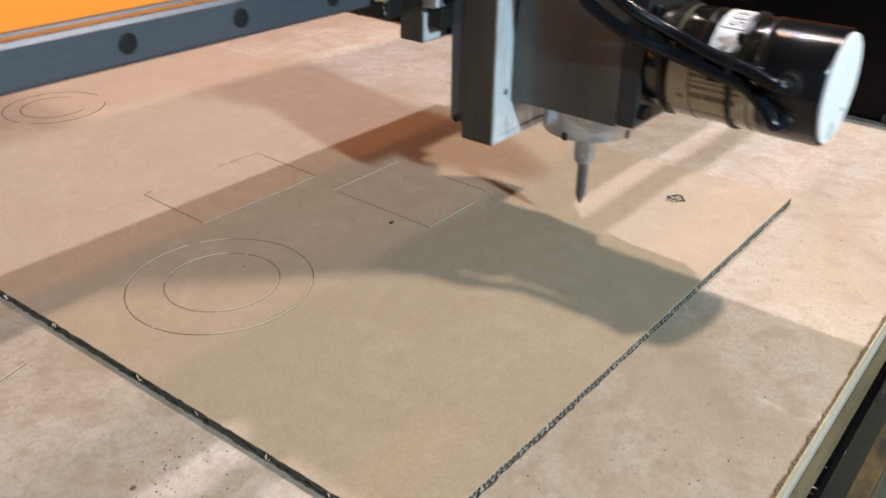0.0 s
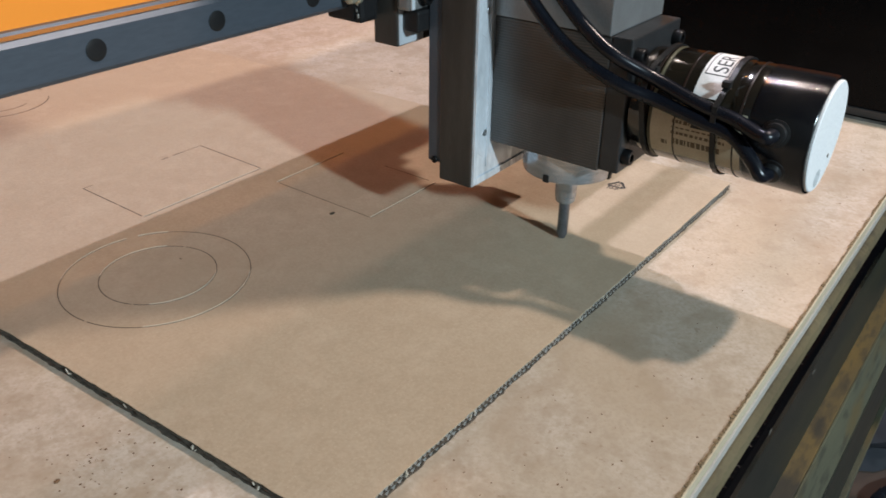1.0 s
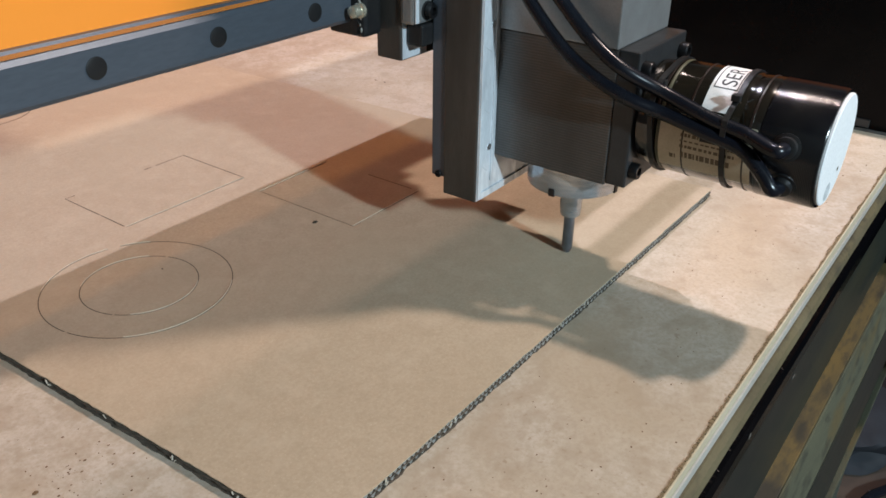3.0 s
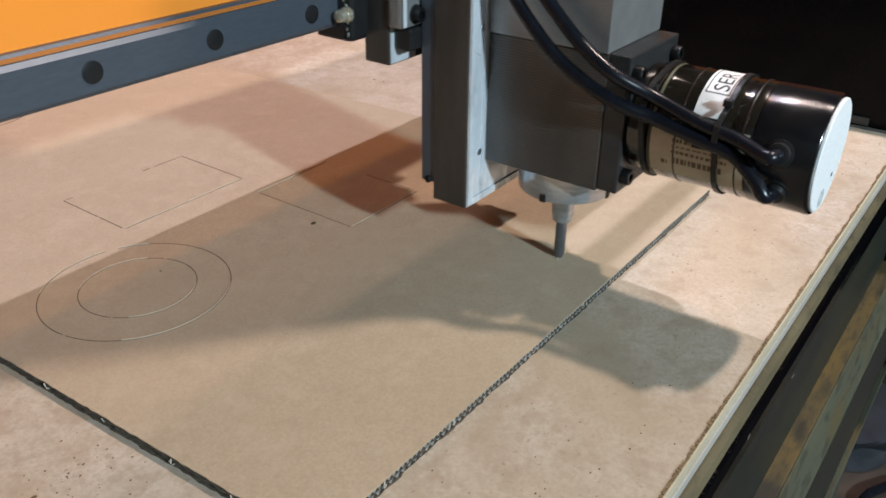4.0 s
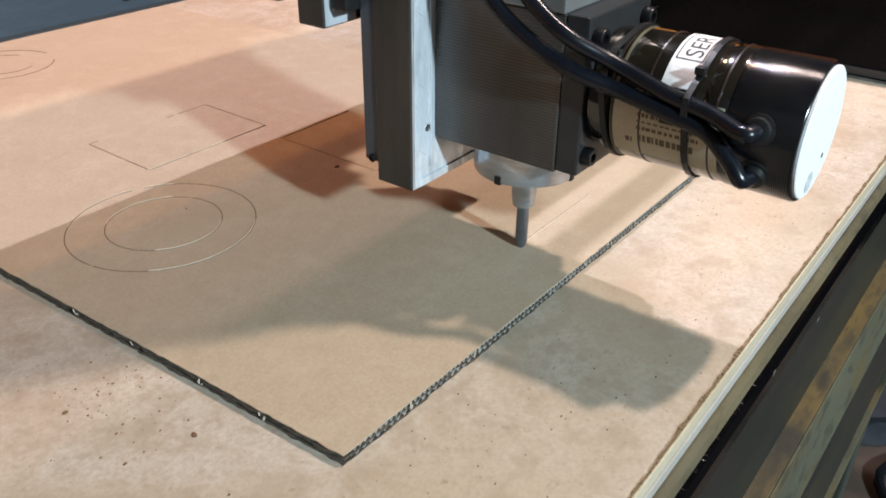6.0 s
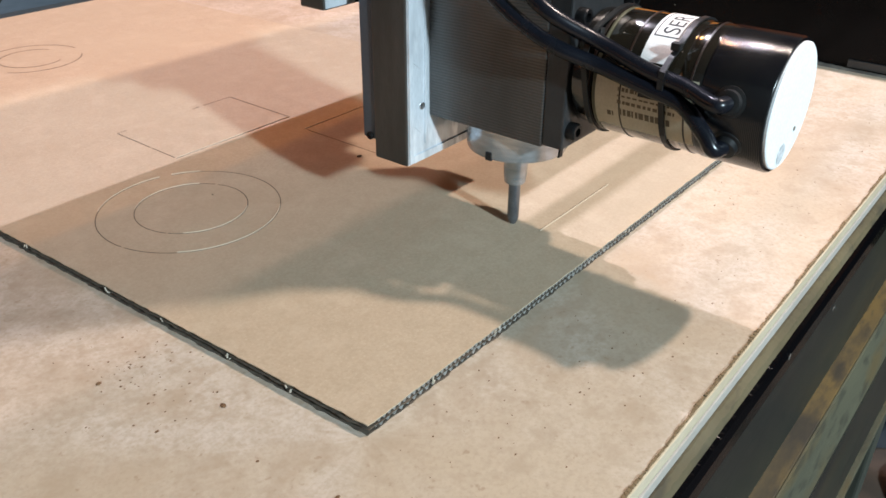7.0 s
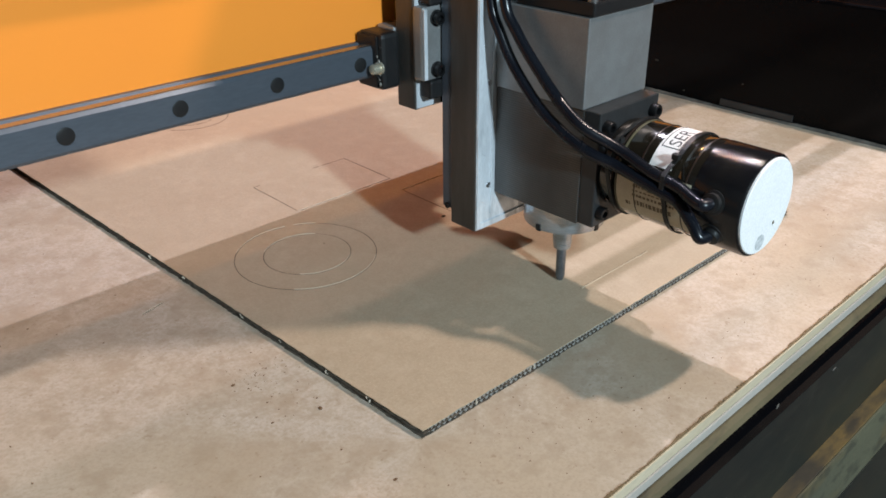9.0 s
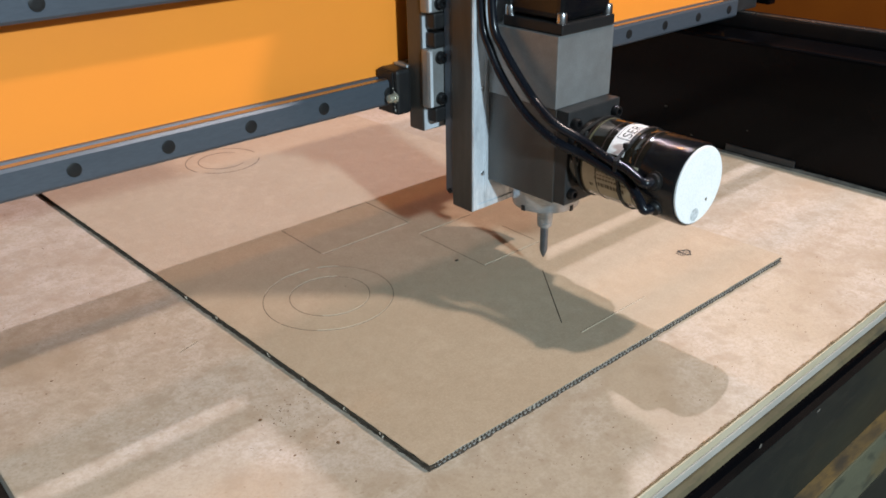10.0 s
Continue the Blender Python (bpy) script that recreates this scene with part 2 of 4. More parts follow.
def box(x0, x1, y0, y1, z0, z1, bevel=0.0, bm=None, seg=2):
    own = bm is None
    bm = bm or bmesh.new()
    r = bmesh.ops.create_cube(bm, size=1)
    bmesh.ops.scale(bm, vec=(x1 - x0, y1 - y0, z1 - z0), verts=r["verts"])
    bmesh.ops.translate(bm, vec=((x0 + x1) / 2, (y0 + y1) / 2, (z0 + z1) / 2), verts=r["verts"])
    if bevel:
        es = list({e for v in r["verts"] for e in v.link_edges})
        bmesh.ops.bevel(bm, geom=es, offset=bevel, segments=seg, affect="EDGES", profile=0.6)
    return bm


def lathe(profile, axis="z", centre=(0, 0, 0), n=48, bm=None):
    """profile: rows of (radius, place along the axis). axis y runs towards +y."""
    bm = bm or bmesh.new()
    rings = []
    for r, s in profile:
        ring = []
        for k in range(n):
            a = 2 * math.pi * k / n
            if axis == "z":
                p = (r * math.cos(a), r * math.sin(a), s)
            elif axis == "y":
                p = (r * math.cos(a), s, r * math.sin(a))
            else:
                p = (s, r * math.cos(a), r * math.sin(a))
            ring.append(bm.verts.new(Vector(p) + Vector(centre)))
        rings.append(ring)
    for a, b in zip(rings, rings[1:]):
        for k in range(n):
            bm.faces.new((a[k], a[(k + 1) % n], b[(k + 1) % n], b[k]))
    bm.faces.new(rings[0])
    bm.faces.new(rings[-1])
    bmesh.ops.recalc_face_normals(bm, faces=bm.faces)
    return bm


def tube(points, radius, n=12, steps=8, bm=None):
    """A round cable along a smooth line through the points."""
    bm = bm or bmesh.new()
    ps = [Vector(p) for p in points]
    ps = [ps[0] * 2 - ps[1], *ps, ps[-1] * 2 - ps[-2]]
    line = []
    for a, b, c, d in zip(ps, ps[1:], ps[2:], ps[3:]):
        for k in range(steps):
            t = k / steps
            line.append(0.5 * (2 * b + (c - a) * t + (2 * a - 5 * b + 4 * c - d) * t * t + (3 * b - a - 3 * c + d) * t ** 3))
    line.append(ps[-2])
    side = Vector((1, 0, 0.2))
    rings = []
    for i, p in enumerate(line):
        d = (line[min(i + 1, len(line) - 1)] - line[max(i - 1, 0)]).normalized()
        side = (side - d * side.dot(d)).normalized()
        up = d.cross(side)
        rings.append([bm.verts.new(p + radius * (math.cos(2 * math.pi * k / n) * side + math.sin(2 * math.pi * k / n) * up)) for k in range(n)])
    for a, b in zip(rings, rings[1:]):
        for k in range(n):
            bm.faces.new((a[k], a[(k + 1) % n], b[(k + 1) % n], b[k]))
    bm.faces.new(rings[0])
    bm.faces.new(rings[-1])
    bmesh.ops.recalc_face_normals(bm, faces=bm.faces)
    return bm


def socket_bolt(name, place, axis, r, depth, mat, parent):
    """A socket-head screw whose head stands out along the axis ('-y', '-x', '+z')."""
    s = -1 if axis[0] == "-" else 1
    prof = [(r * 0.98, 0), (r, depth * 0.1 * s), (r, depth * 0.85 * s), (r * 0.88, depth * s), (r * 0.52, depth * s), (r * 0.5, depth * 0.45 * s)]
    return part(name, lathe(prof, axis[1], place, 20), mat, parent, smooth=True)


def empty(name, label, category, group="", kind=""):
    return tagged(new(name), label, category, group, kind)


# ---- bed of the machine ----
ZB = -0.0014


def build_bed():
    BX0, BX1, BY0, BY1 = -0.187, 0.606, -0.0925, 1.30
    bed = empty("machine_bed", "sandy brown fibreboard spoilboard bed with pale sawn edge", "machine bed", kind="structure")
    part("spoilboard", box(BX0, BX1, BY0, BY1, -0.0097, ZB, 0.0012), MDF, bed)
    part("board_edge", box(BX0, BX1, BY0 - 0.0015, BY0 - 0.0003, -0.0094, ZB - 0.0006, 0.0004), BOARD_EDGE, bed, "pale cream sawn board edge")
    part("lower_board", box(BX0, BX1, BY0 - 0.0022, BY1, -0.0164, -0.0099, 0.0008), BOARD_EDGE_LOW, bed, "grey white lower board layer")
    # torn fibres along the front edge
    bm = bmesh.new()
    rnd = random.Random(4)
    x = BX0 + 0.01
    while x < BX1 - 0.01:
        swell = 1 + 0.9 * math.sin(x * 70) * math.sin(x * 23) + 0.6 * math.sin(x * 310 + 2)
        w, d = rnd.uniform(0.0003, 0.0014), rnd.uniform(0.0002, 0.0007) * max(swell, 0.15)
        box(x, x + w, BY0 - 0.0004 - rnd.uniform(0, 0.0004), BY0 + d, ZB - 0.0006, ZB + rnd.uniform(0.0001, 0.0006), 0.0, bm)
        x += rnd.uniform(0.0002, 0.0011)
    tagged(part("torn_fibres", bm, FUZZ, bed, "ragged brown fibres along the board edge"), kind="stuff")
    frame_ob = empty("front_frame_beam", "olive and black painted steel channel carrying the bed", "steel beam", kind="structure")
    rnd = random.Random(31)
    bm = bmesh.new()
    rows = []
    for k in range(441):
        x, w = -0.30 + 0.0025 * k, rnd.uniform(-0.0003, 0.0003)
        rows.append([bm.verts.new((x, y + (w if 0 < i < 3 else 0), z + (w if i in (1, 2) else 0))) for i, (y, z) in enumerate(((-0.0880, -0.0168), (-0.0955, -0.0172), (-0.0982, -0.0190), (-0.0998, -0.0222), (-0.0998, -0.0290), (-0.0880, -0.0290)))])
    for p, q in zip(rows, rows[1:]):
        for k in range(6):
            bm.faces.new((p[k], q[k], q[(k + 1) % 6], p[(k + 1) % 6]))
    bmesh.ops.recalc_face_normals(bm, faces=bm.faces)
    part("top_flange", bm, LEDGE, frame_ob, "worn olive primer ledge")
    bm = bmesh.new()
    top, xs = [], [-0.30 + 0.0011 * k for k in range(1001)]
    for x in xs:
        jag = rnd.uniform(0, 0.0008) + 0.0007 * math.sin(x * 41) * math.sin(x * 173) + (rnd.random() < 0.18) * rnd.uniform(0, 0.0018)
        top.append([bm.verts.new(p) for p in ((x, -0.0992 + jag, -0.0220), (x, -0.1020, -0.0226), (x, -0.1038, -0.0262), (x, -0.1038, -0.0360), (x, -0.0998, -0.0360))])
    for p, q in zip(top, top[1:]):
        for k in range(5):
            bm.faces.new((p[k], q[k], q[(k + 1) % 5], p[(k + 1) % 5]))
    bmesh.ops.recalc_face_normals(bm, faces=bm.faces)
    part("flange_lip", bm, FRAME, frame_ob, "chipped black flange lip")
    for k in range(9):
        x, z, s = rnd.uniform(0.0, 0.6), rnd.uniform(-0.055, -0.026), rnd.uniform(0.0006, 0.0022)
        chip = bmesh.new()
        r = bmesh.ops.create_icosphere(chip, subdivisions=1, radius=s)
        bmesh.ops.scale(chip, vec=(rnd.uniform(0.6, 2.2), 0.12, rnd.uniform(0.4, 1.2)), verts=r["verts"])
        bmesh.ops.translate(chip, vec=(x, -0.1039, z), verts=r["verts"])
        part("paint_chip", chip, SEAM, frame_ob, "pale chipped paint")
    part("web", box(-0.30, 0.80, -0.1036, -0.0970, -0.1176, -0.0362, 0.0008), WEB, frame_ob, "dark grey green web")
    bm = bmesh.new()
    sec = ((-0.1150, -0.1182), (-0.1162, -0.1188), (-0.1254, -0.1460), (-0.0970, -0.1460), (-0.0970, -0.1207), (-0.1150, -0.1207))
    ends = [[bm.verts.new((x, y, z)) for y, z in sec] for x in (-0.30, 0.80)]
    for k in range(6):
        bm.faces.new((ends[0][k], ends[1][k], ends[1][(k + 1) % 6], ends[0][(k + 1) % 6]))
    bm.faces.new(ends[0])
    bm.faces.new(ends[1])
    bmesh.ops.recalc_face_normals(bm, faces=bm.faces)
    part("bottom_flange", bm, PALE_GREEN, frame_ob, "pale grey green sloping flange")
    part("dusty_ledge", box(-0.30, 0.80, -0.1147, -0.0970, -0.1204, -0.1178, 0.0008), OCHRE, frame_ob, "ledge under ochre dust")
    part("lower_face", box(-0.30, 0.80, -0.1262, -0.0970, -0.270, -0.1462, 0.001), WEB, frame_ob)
    part("lower_rim", box(-0.30, 0.80, -0.1308, -0.0970, -0.276, -0.2702, 0.001), PALE_GREEN, frame_ob)
    for i, x in enumerate((-0.27, 0.74)):
        leg = empty("bed_leg", "dark grey steel leg under the bed frame", "leg", kind="structure")
        part("leg_tube", box(x - 0.03, x + 0.03, -0.118, -0.058, -0.76, -0.2762, 0.003), GREEN, leg)
    # under side, so that no light comes from below
    part("bed_base", box(BX0, BX1, BY0 + 0.006, BY1, -0.15, -0.0170), FRAME, bed)


def build_side_beam():
    beam = empty("side_beam", "black enamelled steel side beam beside the bed", "steel beam", kind="structure")
    part("beam_body", box(0.610, 0.760, -0.62, 1.40, -0.16, 0.127, 0.004, seg=3), FRAME, beam)
    rail = part("side_rail", box(0.665, 0.685, -0.62, 1.40, 0.1272, 0.1445, 0.002), BOLT, beam, "dark steel guide rail")
    part("rail_crown", box(0.6672, 0.6722, -0.62, 1.40, 0.1447, 0.1454, 0.0002), RAIL_TOP, rail, "polished running edge")
    rnd = random.Random(17)
    bm = bmesh.new()
    rows = []
    for k in range(350):
        y = -0.09 + 0.00398 * k
        w, h = 0.0035 + rnd.uniform(0, 0.0016) + 0.002 * abs(math.sin(y * 37)), 0.0014 + rnd.uniform(0, 0.0005) + 0.0006 * math.sin(y * 29)
        rows.append([bm.verts.new(p) for p in ((0.6097 - w, y, ZB - 0.0004), (0.6097 - w * 0.5, y, ZB + h * 0.5), (0.6097, y, ZB + h), (0.6097, y, ZB - 0.0004))])
    for p, q in zip(rows, rows[1:]):
        for k in range(4):
            bm.faces.new((p[k], q[k], q[(k + 1) % 4], p[(k + 1) % 4]))
    bmesh.ops.recalc_face_normals(bm, faces=bm.faces)
    part("seam_strip", bm, SEAM, beam, "dirty uneven seam filler along the bed")
    for y0, y1, z0, z1 in ((0.098, 0.182, 0.001, 0.0085), (-0.062, -0.008, 0.001, 0.008)):
        part("tape_patch", box(0.6078, 0.6098, y0, y1, z0, z1, 0.0006), MOTOR_PLATE, beam, "dull grey tape along the beam foot")
    bm = bmesh.new()
    rnd = random.Random(9)
    for k in range(5):
        y, z, w = rnd.uniform(-0.05, 0.4), rnd.uniform(0.004, 0.07), rnd.uniform(0.0008, 0.003)
        box(0.6092, 0.6099, y, y + w * 1.6, z, z + w * 0.6, 0, bm)
    tagged(part("chip_marks", bm, ALU_SIDE, beam, "pale scuffs on the black enamel"))
    cover = empty("side_cover", "orange enamelled sheet cover beyond the side beam, toned dark for shade", "machine cover", kind="structure")
    part("cover_sheet", box(0.93, 0.95, -0.70, 1.40, -0.20, 0.42, 0.004), ORANGE_SHADE, cover)


def build_room():
    tagged(part("floor", box(-3.2, 4.2, -6.2, 4.2, -0.80, -0.76), FLOOR), "dark dusty concrete workshop floor", "floor", kind="structure")
    tagged(part("ceiling", box(-3.2, 4.2, -6.2, 4.2, 2.75, 2.80), WALL), "plain grey workshop ceiling", "ceiling", kind="structure")
    for nm, b in (("wall_north", (-3.2, 4.2, 4.0, 4.2)), ("wall_south", (-3.2, 4.2, -6.2, -6.0)), ("wall_west", (-3.2, -3.0, -5.99, 3.99)), ("wall_east", (4.0, 4.2, -5.99, 3.99))):
        tagged(part(nm, box(*b, -0.759, 2.749), WALL), "plain grey workshop wall", "wall", kind="structure")


# ---- cardboard ----
H_CARD = 0.004
C0, C1, C2, C3 = (0.0, 0.0), (0.397, -0.003), (0.365, 0.80), (-0.034, 0.80)


def on_card(u, v):
    a = Vector(C0).lerp(Vector(C1), u)
    b = Vector(C3).lerp(Vector(C2), u)
    return a.lerp(b, v)


def liner(z0, z1, ragged, seed):
    """A paper sheet with slightly torn edges."""
    rnd = random.Random(seed)
    bm = bmesh.new()
    rim = [on_card(k / 120, 0) for k in range(120)] + [on_card(1, k / 160) for k in range(160)]
    rim += [on_card(1 - k / 120, 1) for k in range(120)] + [on_card(0, 1 - k / 240) for k in range(240)]
    low, high = [], []
    for p in rim:
        q = p + Vector((rnd.gauss(0, ragged), rnd.gauss(0, ragged)))
        low.append(bm.verts.new((q.x, q.y, z0)))
        high.append(bm.verts.new((q.x, q.y, z1)))
    n = len(rim)
    bm.faces.new(high)
    bm.faces.new(low[::-1])
    for k in range(n):
        bm.faces.new((low[k], low[(k + 1) % n], high[(k + 1) % n], high[k]))
    return bm


def flutes(z0, z1, waves, inset):
    """The waved inner paper; the flutes run along the sheet's long side."""
    bm = bmesh.new()
    n = waves * 8
    rows = []
    for k in range(n + 1):
        u = k / n
        z = (z0 + z1) / 2 + (z1 - z0) / 2 * math.sin(2 * math.pi * waves * u)
        a, b = on_card(u * (1 - 2 * inset) + inset, 0.0003), on_card(u * (1 - 2 * inset) + inset, 0.9985)
        rows.append((bm.verts.new((a.x, a.y, z)), bm.verts.new((b.x, b.y, z))))
    for (a, b), (c, d) in zip(rows, rows[1:]):
        bm.faces.new((a, c, d, b))
    return bm


def build_card():
    sheet = empty("cardboard_sheet", "brown double-wall corrugated cardboard sheet lying on the bed", "cardboard")
    part("top_liner", liner(H_CARD - 0.0005, H_CARD, 0.00016, 1), CARD, sheet)
    part("middle_liner", liner(0.0012, 0.0016, 0.0003, 2), CARD_SHADE, sheet)
    part("bottom_liner", liner(ZB + 0.0001, ZB + 0.0005, 0.0003, 3), CARD_SHADE, sheet)
    part("flute_layer", flutes(0.0016, 0.0035, 128, 0.011), FLUTE, sheet, "dark waved paper core")
    part("flute_layer", flutes(ZB + 0.0005, 0.0012, 96, 0.012), FLUTE, sheet, "dark waved paper core")
    # frayed paper bits where flutes burst out of the edge
    rnd = random.Random(12)
    spots = [(0, v) for v in (0.0525, 0.101, 0.159, 0.21, 0.30, 0.36)] + [(u, 0) for u in (0.10, 0.215, 0.225, 0.46, 0.53, 0.61)]
    for u, v in spots:
        p = on_card(u, v)
        for k in range(rnd.choice((1, 2, 3))):
            bm = bmesh.new()
            x, y = p.x + rnd.uniform(-0.0008, 0.0004) + (rnd.uniform(-0.002, 0.002) if u else 0), p.y - rnd.uniform(-0.0004, 0.0006) + (0 if u else rnd.uniform(-0.002, 0.002))
            h = rnd.uniform(0.0008, 0.0030)
            box(-rnd.uniform(0.0002, 0.0005), rnd.uniform(0.0002, 0.0005), -0.0002, rnd.uniform(0.0002, 0.0006), -h / 2, h / 2, 0.00012, bm, 1)
            turn = Matrix.Rotation(rnd.uniform(-0.7, 0.7), 4, "X") @ Matrix.Rotation(rnd.uniform(-0.7, 0.7), 4, "Y")
            bmesh.ops.transform(bm, matrix=Matrix.Translation((x, y, rnd.uniform(0.0008, 0.0030))) @ turn, verts=bm.verts)
            part("frayed_paper", bm, FRAY, sheet, "pale frayed paper bit")
    return sheet


def strip(bm, points, width, z, shift=0.0, closed=False, drop=0.0001):
    """A narrow flat ribbon with a little thickness along a line of points."""
    ps = [Vector(p) for p in points]
    n = len(ps)
    prev = None
    for i, p in enumerate(ps):
        a, b = ps[(i - 1) % n if closed else max(i - 1, 0)], ps[(i + 1) % n if closed else min(i + 1, n - 1)]
        d = (b - a).normalized()
        s = Vector((-d.y, d.x))
        row = [bm.verts.new((*(p + s * (shift + e * width / 2)), zz)) for e, zz in ((-1, z - drop), (-1, z), (1, z), (1, z - drop))]
        if prev:
            for k in range(3):
                bm.faces.new((prev[k], row[k], row[k + 1], prev[k + 1]))
        first = row if i == 0 else first
        prev = row
    if closed:
        for k in range(3):
            bm.faces.new((prev[k], first[k], first[k + 1], prev[k + 1]))


def arc(cx, cy, r, a0, a1, n=48):
    return [(cx + r * math.cos(radians(a0 + (a1 - a0) * k / n)), cy + r * math.sin(radians(a0 + (a1 - a0) * k / n))) for k in range(n + 1)]


def cut(name, lines, label, z=H_CARD, pale=0.0004, dark=0.00045):
    """A scored outline: a dark slit, with a raised lip painted lamp-lit pale where the line runs along the gantry."""
    ob = empty(name, label, "cut line")
    for ln in lines:
        bm = bmesh.new()
        strip(bm, ln, dark, z + 0.00012)
        st = part("slit", bm, CUT_DARK, ob)
        run = []
        for p, q in zip(ln, ln[1:]):
            d = (Vector(q) - Vector(p)).normalized()
            if pale and abs(d.x) > 0.72:
                run = run or [p]
                run.append(q)
            if (not pale or abs(d.x) <= 0.72 or q == ln[-1]) and len(run) > 1:
                bm = bmesh.new()
                s = 1 if run[-1][0] < run[0][0] else -1
                strip(bm, run, pale, z + 0.00055, shift=-s * 0.0003, drop=0.0005)
                part("paper_lip", bm, CUT_PALE, st, "raised paper lip in a lit pale tone")
                run = []
    return ob


def build_cuts():
    cut("ring_cut", [arc(0.0705, 0.2055, 0.0515, -168, 66, 96), arc(0.0705, 0.2055, 0.0515, 74, 190, 60)], "round slit ring scored into the brown cardboard")
    cut("ring_cut", [arc(0.072, 0.206, 0.0318, -150, 24, 80), arc(0.072, 0.206, 0.0318, 27, 208, 80)], "smaller round slit inside the scored ring")
    cut("ring_cut", [arc(0.161, 0.551, 0.041, 0, 200), arc(0.161, 0.551, 0.041, 215, 330)], "faint round slit ring further along the cardboard", pale=0.0, dark=0.0007)
    cut("ring_cut", [arc(0.161, 0.551, 0.027, 30, 300)], "faint small round slit on the cardboard", pale=0.0, dark=0.0007)
    cut("rectangle_cut", [[(0.109, 0.300), (0.109, 0.339), (0.116, 0.339)], [(0.109, 0.298), (0.109, 0.2735)], [(0.182, 0.339), (0.207, 0.339), (0.207, 0.2725)],
                          [(0.178, 0.339), (0.172, 0.339)]], "rectangular slit outline scored into the cardboard", pale=0.0, dark=0.0006)
    cut("straight_cut", [[(0.109, 0.2715), (0.207, 0.2715)]], "straight slit with a raised paper lip in a lit pale tone")
    cut("rectangle_cut", [[(0.198, 0.159), (0.266, 0.159)], [(0.198, 0.159), (0.198, 0.205), (0.198, 0.243)], [(0.198, 0.245), (0.265, 0.245)], [(0.266, 0.165), (0.266, 0.205)]],
        "square slit outline scored into the cardboard")
    cut("bed_scratch", [[(-0.051, 0.219), (-0.034, 0.224)]], "short dark scratch in the fibreboard bed", z=ZB, pale=0.0004, dark=0.0006)
    cut("bed_scratch", [[(0.454, 0.346), (0.4545, 0.3485)], [(0.454, 0.357), (0.4545, 0.360)]], "two dark pin marks in the fibreboard bed", z=ZB, pale=0.0, dark=0.0010)


def build_mark():
    """The printed recycling triangle with its number and letters."""
    ob = empty("recycling_mark", "black printed recycling triangle with 20 PAP", "printed mark")
    m = Vector((0.3405, 0.0575))
    ex, ey = Vector((0.10, -1)).normalized(), Vector((1, 0.10)).normalized()
    at = lambda a, b: tuple(m + ex * a + ey * b)
    z = H_CARD + 0.00012
    tri = [(-0.0075, -0.002), (0.0075, -0.002), (0.0, 0.0095)]
    for k in range(3):
        a, b, c = Vector(tri[k]), Vector(tri[(k + 1) % 3]), Vector((0, 0.0018))
        bm = bmesh.new()
        p, q = a.lerp(b, 0.12), a.lerp(b, 0.70)
        strip(bm, [at(*p), at(*q)], 0.0010, z)
        p2, q2 = p.lerp(c, 0.25), q.lerp(c, 0.25)
        strip(bm, [at(*p2), at(*q2)], 0.0006, z)
        strip(bm, [at(*p), at(*p2)], 0.0006, z)
        tip = a.lerp(b, 0.90)
        n = (b - a).normalized()
        s = Vector((-n.y, n.x))
        vs = [bm.verts.new((*at(*w), z)) for w in (q - s * 0.0014 * 1, q + s * 0.0030, tip + s * 0.0006)]
        bm.faces.new(vs)
        part("arrow", bm, INK, ob)
    for txt, size, off in (("20", 0.0044, (-0.0026, 0.0002)), ("PAP", 0.0048, (-0.0052, -0.0068))):
        bm = lettering(txt, size)
        for v in bm.verts:
            q = at(off[0] + v.co.x, off[1] + v.co.y)
            v.co = (*q, z + v.co.z)
        part("printed_letters", bm, INK, ob)


def lettering(txt, size):
    cu = bpy.data.curves.new("letters", "FONT")
    cu.body, cu.size, cu.extrude = txt, size, 0.00004
    tmp = new("letters", cu)
    bpy.context.view_layer.update()
    me = tmp.evaluated_get(bpy.context.evaluated_depsgraph_get()).to_mesh()
    bm = bmesh.new()
    bm.from_mesh(me)
    tmp.evaluated_get(bpy.context.evaluated_depsgraph_get()).to_mesh_clear()
    bpy.data.objects.remove(tmp)
    return bm


